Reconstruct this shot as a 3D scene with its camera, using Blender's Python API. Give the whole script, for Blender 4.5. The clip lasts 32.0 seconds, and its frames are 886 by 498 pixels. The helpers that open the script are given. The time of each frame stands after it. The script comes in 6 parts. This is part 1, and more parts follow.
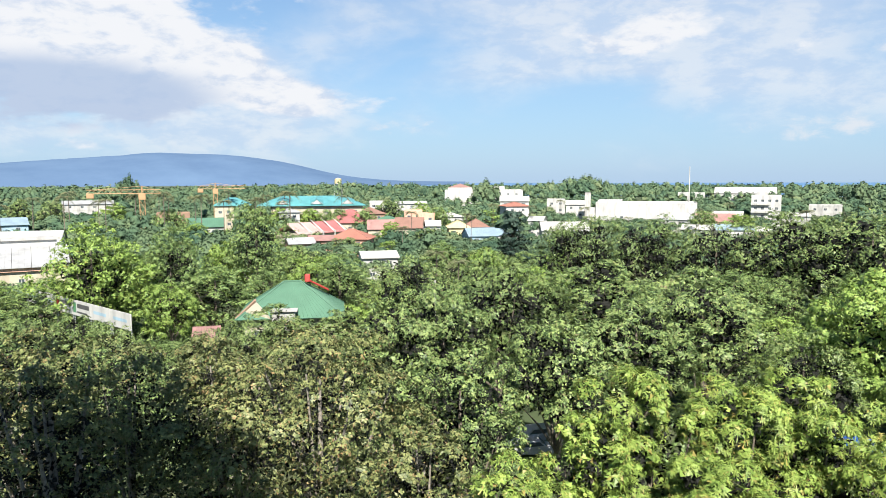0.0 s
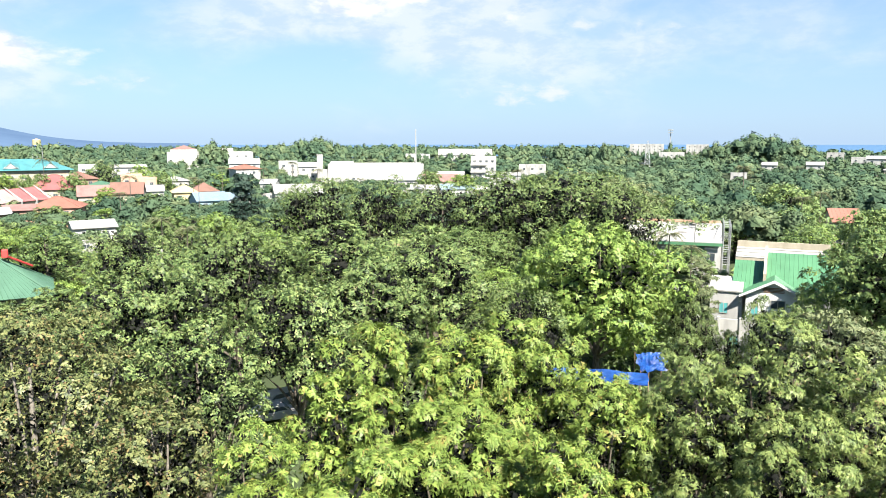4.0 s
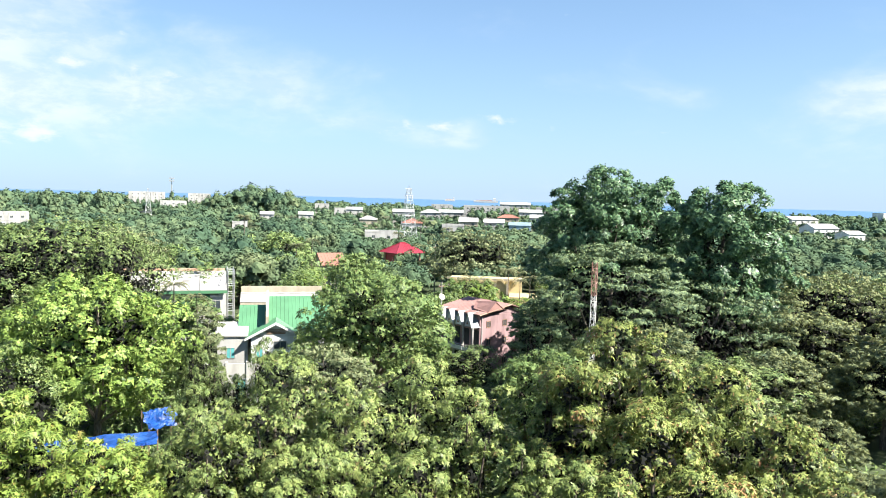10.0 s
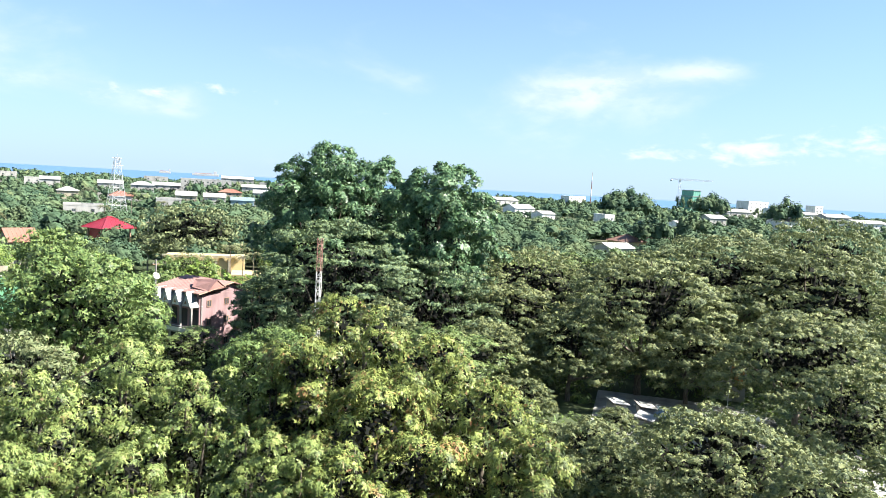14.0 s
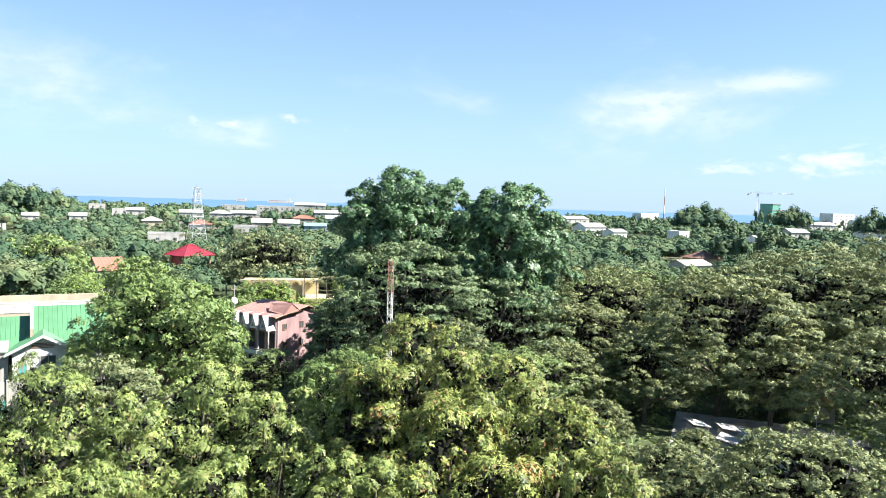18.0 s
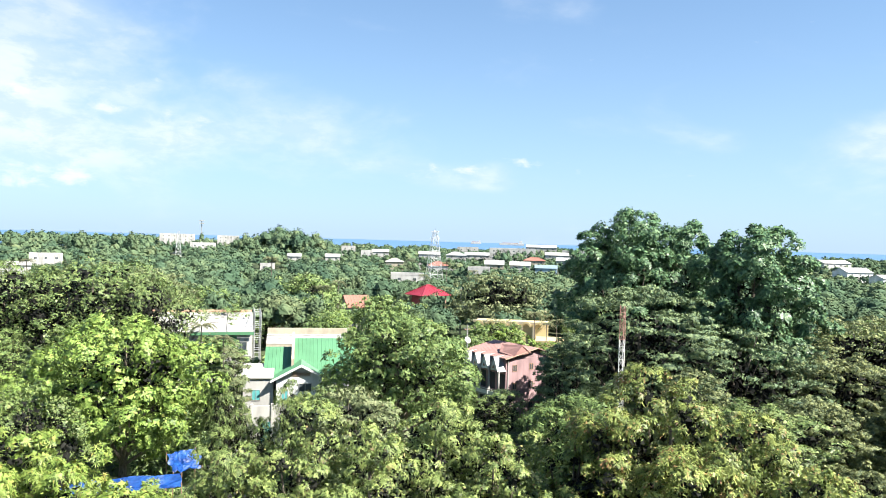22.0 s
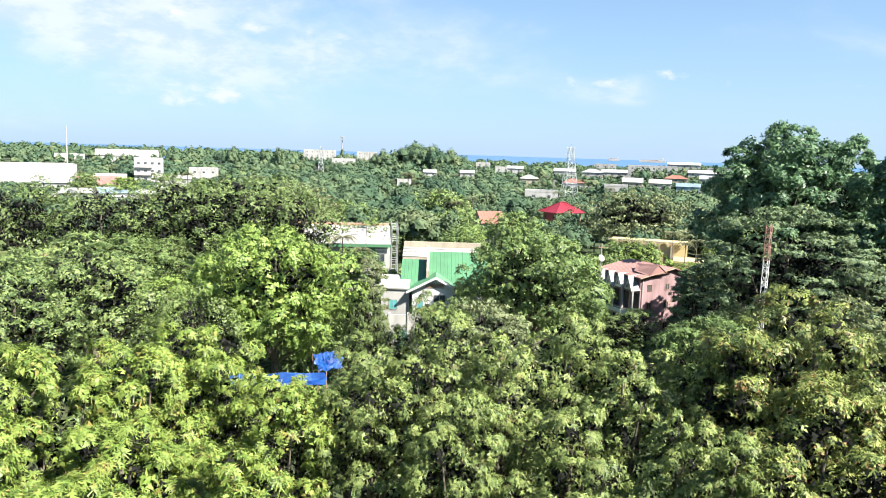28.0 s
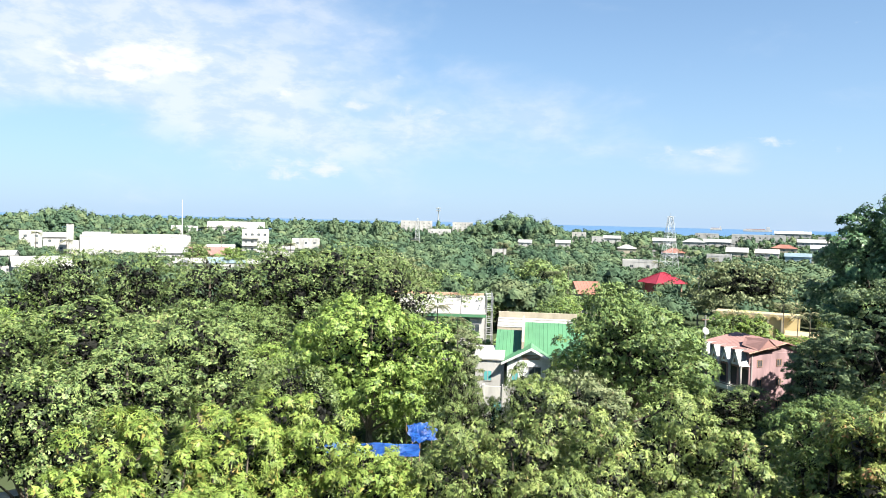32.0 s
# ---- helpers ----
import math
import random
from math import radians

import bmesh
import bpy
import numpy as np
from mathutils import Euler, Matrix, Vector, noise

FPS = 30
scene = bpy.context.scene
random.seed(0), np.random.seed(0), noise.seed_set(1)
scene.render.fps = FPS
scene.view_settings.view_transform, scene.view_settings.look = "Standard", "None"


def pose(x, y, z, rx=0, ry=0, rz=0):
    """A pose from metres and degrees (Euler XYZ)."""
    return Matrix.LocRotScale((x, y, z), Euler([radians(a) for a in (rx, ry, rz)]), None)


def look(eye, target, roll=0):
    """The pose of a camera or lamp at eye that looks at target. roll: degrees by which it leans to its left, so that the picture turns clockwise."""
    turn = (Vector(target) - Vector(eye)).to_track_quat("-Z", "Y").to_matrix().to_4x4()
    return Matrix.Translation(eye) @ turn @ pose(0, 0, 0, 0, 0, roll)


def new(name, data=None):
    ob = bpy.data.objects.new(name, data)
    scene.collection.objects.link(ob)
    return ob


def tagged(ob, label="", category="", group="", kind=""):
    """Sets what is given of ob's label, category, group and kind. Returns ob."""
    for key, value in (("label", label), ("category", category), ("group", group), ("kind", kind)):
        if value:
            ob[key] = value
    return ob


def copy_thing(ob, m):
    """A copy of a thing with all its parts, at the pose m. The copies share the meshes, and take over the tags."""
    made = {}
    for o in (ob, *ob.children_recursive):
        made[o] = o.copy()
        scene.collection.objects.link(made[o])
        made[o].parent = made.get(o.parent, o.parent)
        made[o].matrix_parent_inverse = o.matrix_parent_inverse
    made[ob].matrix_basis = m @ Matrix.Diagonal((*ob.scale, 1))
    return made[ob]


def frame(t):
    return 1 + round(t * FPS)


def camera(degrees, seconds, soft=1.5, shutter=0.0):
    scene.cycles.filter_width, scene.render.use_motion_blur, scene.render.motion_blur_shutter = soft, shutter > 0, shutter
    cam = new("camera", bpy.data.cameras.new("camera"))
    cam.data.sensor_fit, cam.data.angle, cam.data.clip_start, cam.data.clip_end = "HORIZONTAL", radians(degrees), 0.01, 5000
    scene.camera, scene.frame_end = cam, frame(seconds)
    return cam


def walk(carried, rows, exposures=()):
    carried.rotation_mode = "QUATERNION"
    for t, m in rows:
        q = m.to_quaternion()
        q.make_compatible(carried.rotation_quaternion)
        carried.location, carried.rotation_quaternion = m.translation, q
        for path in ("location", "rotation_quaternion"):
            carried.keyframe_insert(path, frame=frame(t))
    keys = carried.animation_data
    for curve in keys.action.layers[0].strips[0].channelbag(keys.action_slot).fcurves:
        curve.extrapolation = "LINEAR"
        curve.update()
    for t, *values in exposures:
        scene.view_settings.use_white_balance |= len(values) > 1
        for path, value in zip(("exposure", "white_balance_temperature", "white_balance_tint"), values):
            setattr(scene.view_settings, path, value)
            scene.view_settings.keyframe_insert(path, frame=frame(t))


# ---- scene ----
# Camera: it stands on a high balcony and pans over the town. Rows: time, heading, tilt, roll, x, y, z.
cam = camera(62.35, 32.0, 0.9)
PATH = [
    (0.0, -44.77, -5.39, -0.21, 0.04, -0.15, 24.07),
    (0.5, -44.41, -5.12, 0.09, 0.06, -0.14, 24.03),
    (1.0, -42.63, -5.23, 0.03, 0.04, -0.13, 24.02),
    (1.5, -40.67, -6.19, 0.04, 0.01, -0.07, 23.96),
    (2.0, -39.18, -7.03, -0.12, -0.03, -0.01, 23.96),
    (2.5, -34.66, -7.16, 0.00, -0.10, -0.02, 23.93),
    (3.0, -31.03, -8.42, -0.41, -0.12, -0.13, 24.00),
    (3.5, -27.32, -8.56, -0.52, -0.12, -0.16, 24.03),
    (4.0, -24.10, -8.38, -0.05, -0.14, -0.12, 24.02),
    (4.5, -21.61, -7.80, 0.32, -0.12, -0.21, 24.08),
    (6.5, -11.80, -4.45, 0.03, -0.13, -0.28, 24.18),
    (7.0, -7.99, -4.08, 0.30, -0.14, -0.30, 24.17),
    (7.5, -3.04, -4.07, 0.11, -0.19, -0.17, 24.10),
    (8.0, -0.32, -4.28, 0.21, -0.16, -0.08, 24.05),
    (8.5, 2.43, -4.69, 0.33, -0.17, -0.00, 24.05),
    (9.0, 4.18, -4.85, 0.79, -0.10, -0.02, 24.07),
    (9.5, 9.04, -4.08, 0.90, -0.02, -0.03, 24.08),
    (10.0, 13.36, -4.12, 1.50, 0.01, -0.03, 24.05),
    (10.5, 13.60, -4.41, 2.15, 0.04, 0.03, 24.02),
    (11.0, 15.41, -4.55, 2.50, 0.09, 0.07, 24.01),
    (11.5, 21.55, -5.34, 2.45, 0.07, 0.10, 23.97),
    (12.0, 26.87, -5.52, 2.71, 0.06, 0.13, 23.99),
    (12.5, 30.69, -5.66, 2.91, 0.07, 0.18, 23.98),
    (13.0, 32.89, -5.41, 2.97, 0.08, 0.22, 23.99),
    (13.5, 33.99, -5.08, 3.19, 0.09, 0.24, 24.00),
    (14.0, 34.79, -5.07, 3.27, 0.10, 0.29, 23.99),
    (14.5, 35.57, -4.80, 3.26, 0.10, 0.31, 23.96),
    (16.5, 35.73, -4.73, 2.22, 0.19, 0.32, 23.95),
    (17.0, 33.88, -4.11, 1.97, 0.15, 0.28, 23.95),
    (17.5, 30.66, -3.71, 1.74, 0.13, 0.20, 23.92),
    (18.0, 29.24, -3.63, 1.68, 0.07, 0.18, 23.92),
    (18.5, 26.50, -2.58, 1.84, 0.05, 0.20, 23.91),
    (19.0, 24.20, -1.47, 1.94, 0.06, 0.25, 23.90),
    (19.5, 21.19, -0.85, 1.85, -0.03, 0.18, 23.95),
    (20.0, 18.26, -1.07, 1.90, -0.07, 0.08, 23.97),
    (20.5, 16.26, -1.26, 1.85, -0.10, 0.00, 24.01),
    (21.0, 13.51, -1.12, 1.91, -0.05, 0.01, 24.05),
    (21.5, 11.50, -0.61, 1.95, -0.02, 0.01, 24.05),
    (22.0, 11.25, -0.85, 1.62, 0.01, 0.05, 24.06),
    (22.5, 10.93, -0.92, 1.28, 0.02, 0.01, 24.03),
    (23.0, 10.63, -1.18, 0.57, -0.02, 0.03, 24.00),
    (23.5, 10.57, -1.18, 0.24, -0.01, 0.12, 24.02),
    (24.0, 10.69, -1.10, 0.05, -0.04, 0.10, 24.05),
    (24.5, 10.63, -1.24, 0.01, -0.03, 0.02, 24.00),
    (26.5, 7.08, -3.36, 0.75, -0.10, -0.23, 23.98),
    (27.0, 6.21, -4.68, 0.82, -0.04, -0.25, 23.96),
    (27.5, 3.76, -6.40, 1.31, 0.01, -0.19, 23.95),
    (28.0, 0.98, -7.64, 1.75, 0.08, -0.15, 23.93),
    (28.5, -1.03, -8.42, 1.68, 0.13, -0.07, 23.92),
    (29.0, -3.52, -8.05, 1.55, 0.11, 0.03, 23.92),
    (29.5, -6.91, -6.98, 1.43, 0.12, 0.10, 23.89),
    (30.0, -8.14, -6.23, 1.46, 0.11, 0.11, 23.86),
    (30.5, -7.60, -5.52, 1.51, 0.09, 0.09, 23.88),
    (31.0, -6.82, -4.36, 1.20, 0.07, 0.12, 23.92),
    (31.5, -6.54, -3.46, 1.22, 0.07, 0.10, 23.94),
    (32.0, -6.60, -2.37, 1.35, 0.06, 0.09, 23.90),
]
walk(cam, [(t, pose(x, y, z, 90 + tilt, 0, -head) @ pose(0, 0, 0, 0, 0, roll)) for t, head, tilt, roll, x, y, z in PATH],
     exposures=[(0.0, 1.29), (2.0, 1.33), (4.0, 1.54), (9.0, 1.63), (13.0, 1.78), (17.0, 1.75), (23.0, 1.68), (29.0, 1.58), (32.0, 1.54)])

# ---- light ----
SUN_AZ, SUN_EL = 128.0, 47.0


def way(az, el):
    a, e = radians(az), radians(el)
    return Vector((math.sin(a) * math.cos(e), math.cos(a) * math.cos(e), math.sin(e)))


sun = new("sun", bpy.data.lights.new("sun", "SUN"))
sun.data.energy, sun.data.angle, sun.data.color = 5.2, radians(0.55), (1.0, 0.95, 0.86)
sun.matrix_world = look(way(SUN_AZ, SUN_EL) * 300, (0, 0, 0))


class Nodes:
    """A short way to write node trees."""

    def __init__(self, tree):
        self.tree = tree

    def add(self, kind):
        return self.tree.nodes.new(kind)

    def put(self, socket, value):
        if isinstance(value, bpy.types.NodeSocket):
            self.tree.links.new(value, socket)
        elif value is not None:
            socket.default_value = value

    def math(self, op, a, b=None, c=None, clamp=False):
        n = self.add("ShaderNodeMath")
        n.operation, n.use_clamp = op, clamp
        for socket, value in zip(n.inputs, (a, b, c)):
            self.put(socket, value)
        return n.outputs[0]

    def mix(self, f, a, b, blend="MIX"):
        n = self.add("ShaderNodeMix")
        n.data_type, n.blend_type = "RGBA", blend
        self.put(n.inputs[0], f), self.put(n.inputs[6], a), self.put(n.inputs[7], b)
        return n.outputs[2]

    def noise(self, vector, scale, detail=4.0, rough=0.55, warp=0.0):
        n = self.add("ShaderNodeTexNoise")
        self.put(n.inputs["Vector"], vector)
        n.inputs["Scale"].default_value, n.inputs["Detail"].default_value = scale, detail
        n.inputs["Roughness"].default_value, n.inputs["Distortion"].default_value = rough, warp
        return n.outputs["Fac"]

    def ramp(self, fac, *stops):
        n = self.add("ShaderNodeValToRGB")
        self.put(n.inputs[0], fac)
        while len(n.color_ramp.elements) < len(stops):
            n.color_ramp.elements.new(0.5)
        for e, (pos, col) in zip(n.color_ramp.elements, stops):
            e.position, e.color = pos, col if len(col) == 4 else (*col, 1)
        return n.outputs[0]

    def step(self, value, low, high):
        n = self.add("ShaderNodeMapRange")
        n.interpolation_type = "SMOOTHSTEP"
        self.put(n.inputs[0], value)
        n.inputs[1].default_value, n.inputs[2].default_value = low, high
        return n.outputs[0]


def make_sky():
    world = bpy.data.worlds.new("sky")
    scene.world = world
    world.use_nodes = True
    world.node_tree.nodes.clear()
    n = Nodes(world.node_tree)
    sky = n.add("ShaderNodeTexSky")
    sky.sky_type, sky.sun_disc, sky.sun_elevation, sky.sun_rotation = "NISHITA", False, radians(SUN_EL), radians(SUN_AZ)
    sky.air_density, sky.dust_density, sky.ozone_density, sky.altitude = 1.0, 0.6, 2.0, 20
    way_of = n.add("ShaderNodeTexCoord").outputs["Generated"]
    xyz = n.add("ShaderNodeSeparateXYZ")
    n.put(xyz.inputs[0], way_of)
    az = n.math("MULTIPLY", n.math("ARCTAN2", xyz.outputs[0], xyz.outputs[1]), 57.2958)
    el = n.math("MULTIPLY", n.math("ARCSINE", xyz.outputs[2]), 57.2958)
    flat = n.add("ShaderNodeCombineXYZ")
    n.put(flat.inputs[0], n.math("MULTIPLY", az, 0.1)), n.put(flat.inputs[1], n.math("MULTIPLY", el, 0.22))
    billow = n.noise(flat.outputs[0], 1.5, 7.0, 0.55, 0.25)
    curl = n.noise(flat.outputs[0], 5.5, 6.0, 0.58, 0.3)
    wisp = n.noise(flat.outputs[0], 0.8, 8.0, 0.52, 0.35)

    def bank(a, e, wa, we, amount):
        p = n.math("POWER", n.math("DIVIDE", n.math("SUBTRACT", az, a), wa), 2)
        q = n.math("POWER", n.math("DIVIDE", n.math("SUBTRACT", el, e), we), 2)
        return n.math("MULTIPLY", n.math("EXPONENT", n.math("MULTIPLY", n.math("ADD", p, q), -1)), amount)

    def add_all(parts):
        total = parts[0]
        for p in parts[1:]:
            total = n.math("ADD", total, p)
        return total

    # heaped clouds: a great one over the mountain, small ones along the horizon
    heap = add_all([bank(-76, 11, 9.5, 7.5, 0.62), bank(-66, 8.0, 6.5, 3.6, 0.50), bank(-58, 6.4, 4.5, 2.0, 0.45), bank(-52, 5.8, 4, 1.3, 0.36), bank(-90, 14, 14, 9, 0.5), bank(-68, 13.5, 5.0, 5.0, 0.66), bank(-60, 9.0, 3.0, 2.0, 0.35), bank(-35, 10.0, 6, 2.2, 0.34), bank(-27, 11.5, 5, 2.4, 0.34), bank(-17, 9.5, 5, 2.0, 0.30)])
    puffs = add_all([bank(-17, 3.6, 5, 1.1, 0.44), bank(-13.5, 8.6, 1.4, 0.7, 0.42), bank(-8, 8, 3, 0.9, 0.36), bank(57, 3.6, 3.6, 1.3, 0.42), bank(50, 3.2, 3.5, 0.9, 0.34),
                     bank(64, 4.2, 4, 1.4, 0.34), bank(12, 5.2, 5, 0.7, 0.30), bank(18, 6.0, 3, 0.5, 0.28), bank(-48, 4.2, 4, 0.7, 0.32)])
    # thin veils
    veil = add_all([bank(-33, 13, 18, 6, 0.80), bank(-60, 8, 8, 3.5, 0.6), bank(40, 5, 22, 4, 0.16), bank(-20, 8.5, 15, 4, 0.46), bank(-8, 6, 14, 3, 0.3), bank(46, 7.6, 10, 2.0, 0.46), bank(8, 9, 12, 3, 0.26), bank(14, 5.0, 9, 1.4, 0.3),
                    bank(-64, 3.8, 14, 3.2, 0.62), bank(52, 9, 6, 1.0, 0.34), bank(0, 40, 90, 20, 0.2)])
    thick = n.step(n.math("ADD", heap, n.math("ADD", n.math("MULTIPLY", n.math("SUBTRACT", billow, 0.5), 1.15), n.math("MULTIPLY", n.math("SUBTRACT", curl, 0.5), 0.35))), 0.24, 0.48)
    small = n.step(n.math("ADD", puffs, n.math("MULTIPLY", n.math("SUBTRACT", curl, 0.5), 1.1)), 0.20, 0.62)
    thin = n.step(n.math("ADD", veil, n.math("MULTIPLY", n.math("SUBTRACT", wisp, 0.5), 1.5)), 0.14, 0.80)
    # the underside of the great cloud is grey
    under = n.step(n.math("ADD", bank(-71, 6.0, 10, 2.7, 1.5), n.math("MULTIPLY", n.math("SUBTRACT", wisp, 0.5), 0.8)), 0.35, 1.0)
    folds = n.noise(flat.outputs[0], 3.2, 6.0, 0.6, 0.2)
    lit = n.mix(n.step(folds, 0.34, 0.54), (6.6, 7.5, 9.0, 1), (9.2, 9.4, 9.8, 1))
    lit = n.mix(n.math("MULTIPLY", under, 0.85), lit, (4.7, 5.9, 8.0, 1))
    # haze of the sea air along the horizon
    low = n.math("MULTIPLY", n.math("EXPONENT", n.math("MULTIPLY", n.math("MAXIMUM", el, 0.0), -0.065)), 0.80)
    clear = n.mix(1.0, sky.outputs[0], (0.88, 1.22, 1.41, 1), "MULTIPLY")
    colour = n.mix(low, clear, (5.0, 6.7, 9.25, 1))
    colour = n.mix(n.math("MULTIPLY", thin, 0.78), colour, n.mix(n.step(folds, 0.38, 0.62), (6.1, 7.3, 9.1, 1), (8.2, 8.7, 9.4, 1)))
    colour = n.mix(thick, colour, lit)
    colour = n.mix(n.math("MULTIPLY", small, 0.85), colour, (8.2, 8.6, 9.2, 1))
    back = n.add("ShaderNodeBackground")
    n.put(back.inputs[0], colour)
    back.inputs[1].default_value = 0.040
    out = n.add("ShaderNodeOutputWorld")
    n.put(out.inputs[0], back.outputs[0])


make_sky()


# ---- materials ----
def material(name, build, rough=0.6, metal=0.0, spec=0.5):
    """build(nodes, place) gives the colour, and a height for the bump or None."""
    m = bpy.data.materials.new(name)
    m.use_nodes = True
    n = Nodes(m.node_tree)
    b = m.node_tree.nodes["Principled BSDF"]
    place = n.add("ShaderNodeTexCoord").outputs["Object"]
    colour, height = build(n, place)
    n.put(b.inputs["Base Color"], colour)
    n.put(b.inputs["Roughness"], rough)
    b.inputs["Metallic"].default_value = metal
    b.inputs["Specular IOR Level"].default_value = spec
    if height is not None:
        bump = n.add("ShaderNodeBump")
        bump.inputs["Strength"].default_value, bump.inputs["Distance"].default_value = 0.5, 0.03
        n.put(bump.inputs["Height"], height)
        n.put(b.inputs["Normal"], bump.outputs[0])
    return m


def shade(c, f):
    return (*[min(1.0, v * f) for v in c[:3]], 1)


def paint(name, c, rough=0.7, dirt=0.35, scale=0.6):
    """Painted render with streaks and patches."""
    def build(n, p):
        stretch = n.add("ShaderNodeMapping")
        stretch.inputs["Scale"].default_value = (1, 1, 0.25)
        n.put(stretch.inputs[0], p)
        big = n.noise(stretch.outputs[0], scale, 5)
        fine = n.noise(p, 9, 3)
        col = n.ramp(big, (0.3, shade(c, 1 - dirt)), (0.55, shade(c, 1.0)), (0.8, shade(c, 1.06)))
        rand = n.add("ShaderNodeObjectInfo").outputs["Random"]
        col = n.mix(n.math("MULTIPLY", rand, 0.15), col, shade(c, 0.75))
        return n.mix(n.math("MULTIPLY", fine, 0.25), col, shade(c, 0.8)), fine
    return material(name, build, rough)


def sheet(name, c, rough=0.45, dirt=0.3, metal=0.0):
    """Painted or bare metal roofing sheet with weather stains."""
    def build(n, p):
        big = n.noise(p, 0.25, 6, 0.65)
        fine = n.noise(p, 4, 4)
        col = n.ramp(big, (0.3, shade(c, 1 - dirt)), (0.55, shade(c, 1)), (0.75, shade(c, 1.1)))
        return n.mix(n.math("MULTIPLY", fine, 0.3), col, shade(c, 0.7)), fine
    return material(name, build, rough, metal)


def foliage(name, low, mid, high, accent, accent_share=0.06, patch=0.35, shine=0.42, speckle=0.55):
    """Leaves: each differs; whole twigs turn lighter or yellow; light passes through."""
    m = bpy.data.materials.new(name)
    m.use_nodes = True
    m.node_tree.nodes.clear()
    n = Nodes(m.node_tree)
    rand = n.add("ShaderNodeNewGeometry").outputs["Random Per Island"]
    place = n.add("ShaderNodeTexCoord").outputs["Object"]
    own = n.add("ShaderNodeObjectInfo").outputs["Random"]
    # a twig's leaves are alike: most of the difference lies between twigs
    twig = n.step(n.noise(place, 2.4, 1, 0.5), 0.36, 0.64)
    leaf = n.ramp(n.math("ADD", n.math("MULTIPLY", rand, speckle), n.math("MULTIPLY", twig, 1 - speckle)), (0.10, low), (0.45, mid), (0.85, high))
    area = n.noise(place, patch, 3, 0.6)
    leaf = n.mix(n.math("MULTIPLY", n.step(area, 0.45, 0.68), 0.7), leaf, n.mix(twig, mid + (1,), high + (1,)))
    turned = n.math("MULTIPLY", n.step(n.noise(place, patch * 2.3, 2), 0.60, 0.72), n.math("LESS_THAN", rand, min(1.0, accent_share * 8)))
    few = n.math("LESS_THAN", rand, accent_share)
    leaf = n.mix(n.math("MAXIMUM", n.math("MULTIPLY", turned, 0.8), n.math("MULTIPLY", few, 0.5)), leaf, accent + (1,))
    leaf = n.mix(n.math("MULTIPLY", own, 0.35), leaf, n.mix(0.5, low + (1,), mid + (1,)))
    b = n.add("ShaderNodeBsdfPrincipled")
    n.put(b.inputs["Base Color"], leaf)
    b.inputs["Roughness"].default_value = shine + 0.02
    b.inputs["Specular IOR Level"].default_value = 0.22
    t = n.add("ShaderNodeBsdfTranslucent")
    n.put(t.inputs[0], n.mix(0.6, leaf, high + (1,)))
    s = n.add("ShaderNodeMixShader")
    s.inputs[0].default_value = 0.11
    n.put(s.inputs[1], b.outputs[0]), n.put(s.inputs[2], t.outputs[0])
    n.put(n.add("ShaderNodeOutputMaterial").inputs[0], s.outputs[0])
    return m


LEAF = {
    "teak": foliage("broad_leaf", (0.018, 0.029, 0.013), (0.104, 0.134, 0.050), (0.252, 0.262, 0.104), (0.360, 0.220, 0.110), 0.07, 0.30),
    "mango": foliage("mango_leaf_yellow_green", (0.034, 0.060, 0.013), (0.188, 0.280, 0.058), (0.308, 0.380, 0.092), (0.520, 0.340, 0.120), 0.06, 0.35),
    "mangod": foliage("mango_leaf_grey_green", (0.024, 0.042, 0.017), (0.178, 0.246, 0.076), (0.340, 0.400, 0.130), (0.330, 0.210, 0.118), 0.04, 0.4),
    "mangoc": foliage("mango_leaf_deep_green", (0.017, 0.028, 0.012), (0.142, 0.196, 0.054), (0.340, 0.380, 0.115), (0.480, 0.210, 0.118), 0.06, 0.3),
    "round": foliage("bright_leaf", (0.028, 0.055, 0.016), (0.172, 0.272, 0.058), (0.295, 0.385, 0.100), (0.350, 0.310, 0.079), 0.03, 0.35),
    "dark": foliage("dark_leaf", (0.024, 0.046, 0.020), (0.132, 0.210, 0.070), (0.270, 0.345, 0.115), (0.220, 0.180, 0.079), 0.03, 0.3),
    "rain": foliage("fine_leaf", (0.062, 0.090, 0.052), (0.165, 0.200, 0.094), (0.285, 0.310, 0.130), (0.230, 0.180, 0.085), 0.02, 0.12, 0.6, 0.3),
    "tiered": foliage("fine_dark_leaf", (0.050, 0.084, 0.052), (0.122, 0.180, 0.092), (0.215, 0.275, 0.125), (0.190, 0.180, 0.080), 0.01, 0.12, 0.6, 0.3),
    "fern": foliage("feathery_leaf", (0.056, 0.080, 0.042), (0.155, 0.192, 0.090), (0.260, 0.285, 0.140), (0.267, 0.197, 0.118), 0.03, 0.3, 0.6),
    "big": foliage("glossy_leaf", (0.018, 0.042, 0.026), (0.072, 0.150, 0.074), (0.195, 0.300, 0.140), (0.190, 0.250, 0.107), 0.02, 0.14, 0.36),
    "conifer": foliage("needle", (0.012, 0.028, 0.024), (0.032, 0.064, 0.048), (0.068, 0.108, 0.074), (0.080, 0.086, 0.056), 0.02, 0.3, 0.6),
    "palm": foliage("palm_frond", (0.053, 0.076, 0.036), (0.134, 0.157, 0.069), (0.237, 0.232, 0.139), (0.355, 0.232, 0.158), 0.06, 0.5, 0.5),
    "leafy": foliage("broad_green_leaf", (0.018, 0.035, 0.016), (0.124, 0.190, 0.064), (0.266, 0.332, 0.114), (0.260, 0.210, 0.111), 0.05, 0.30),
}


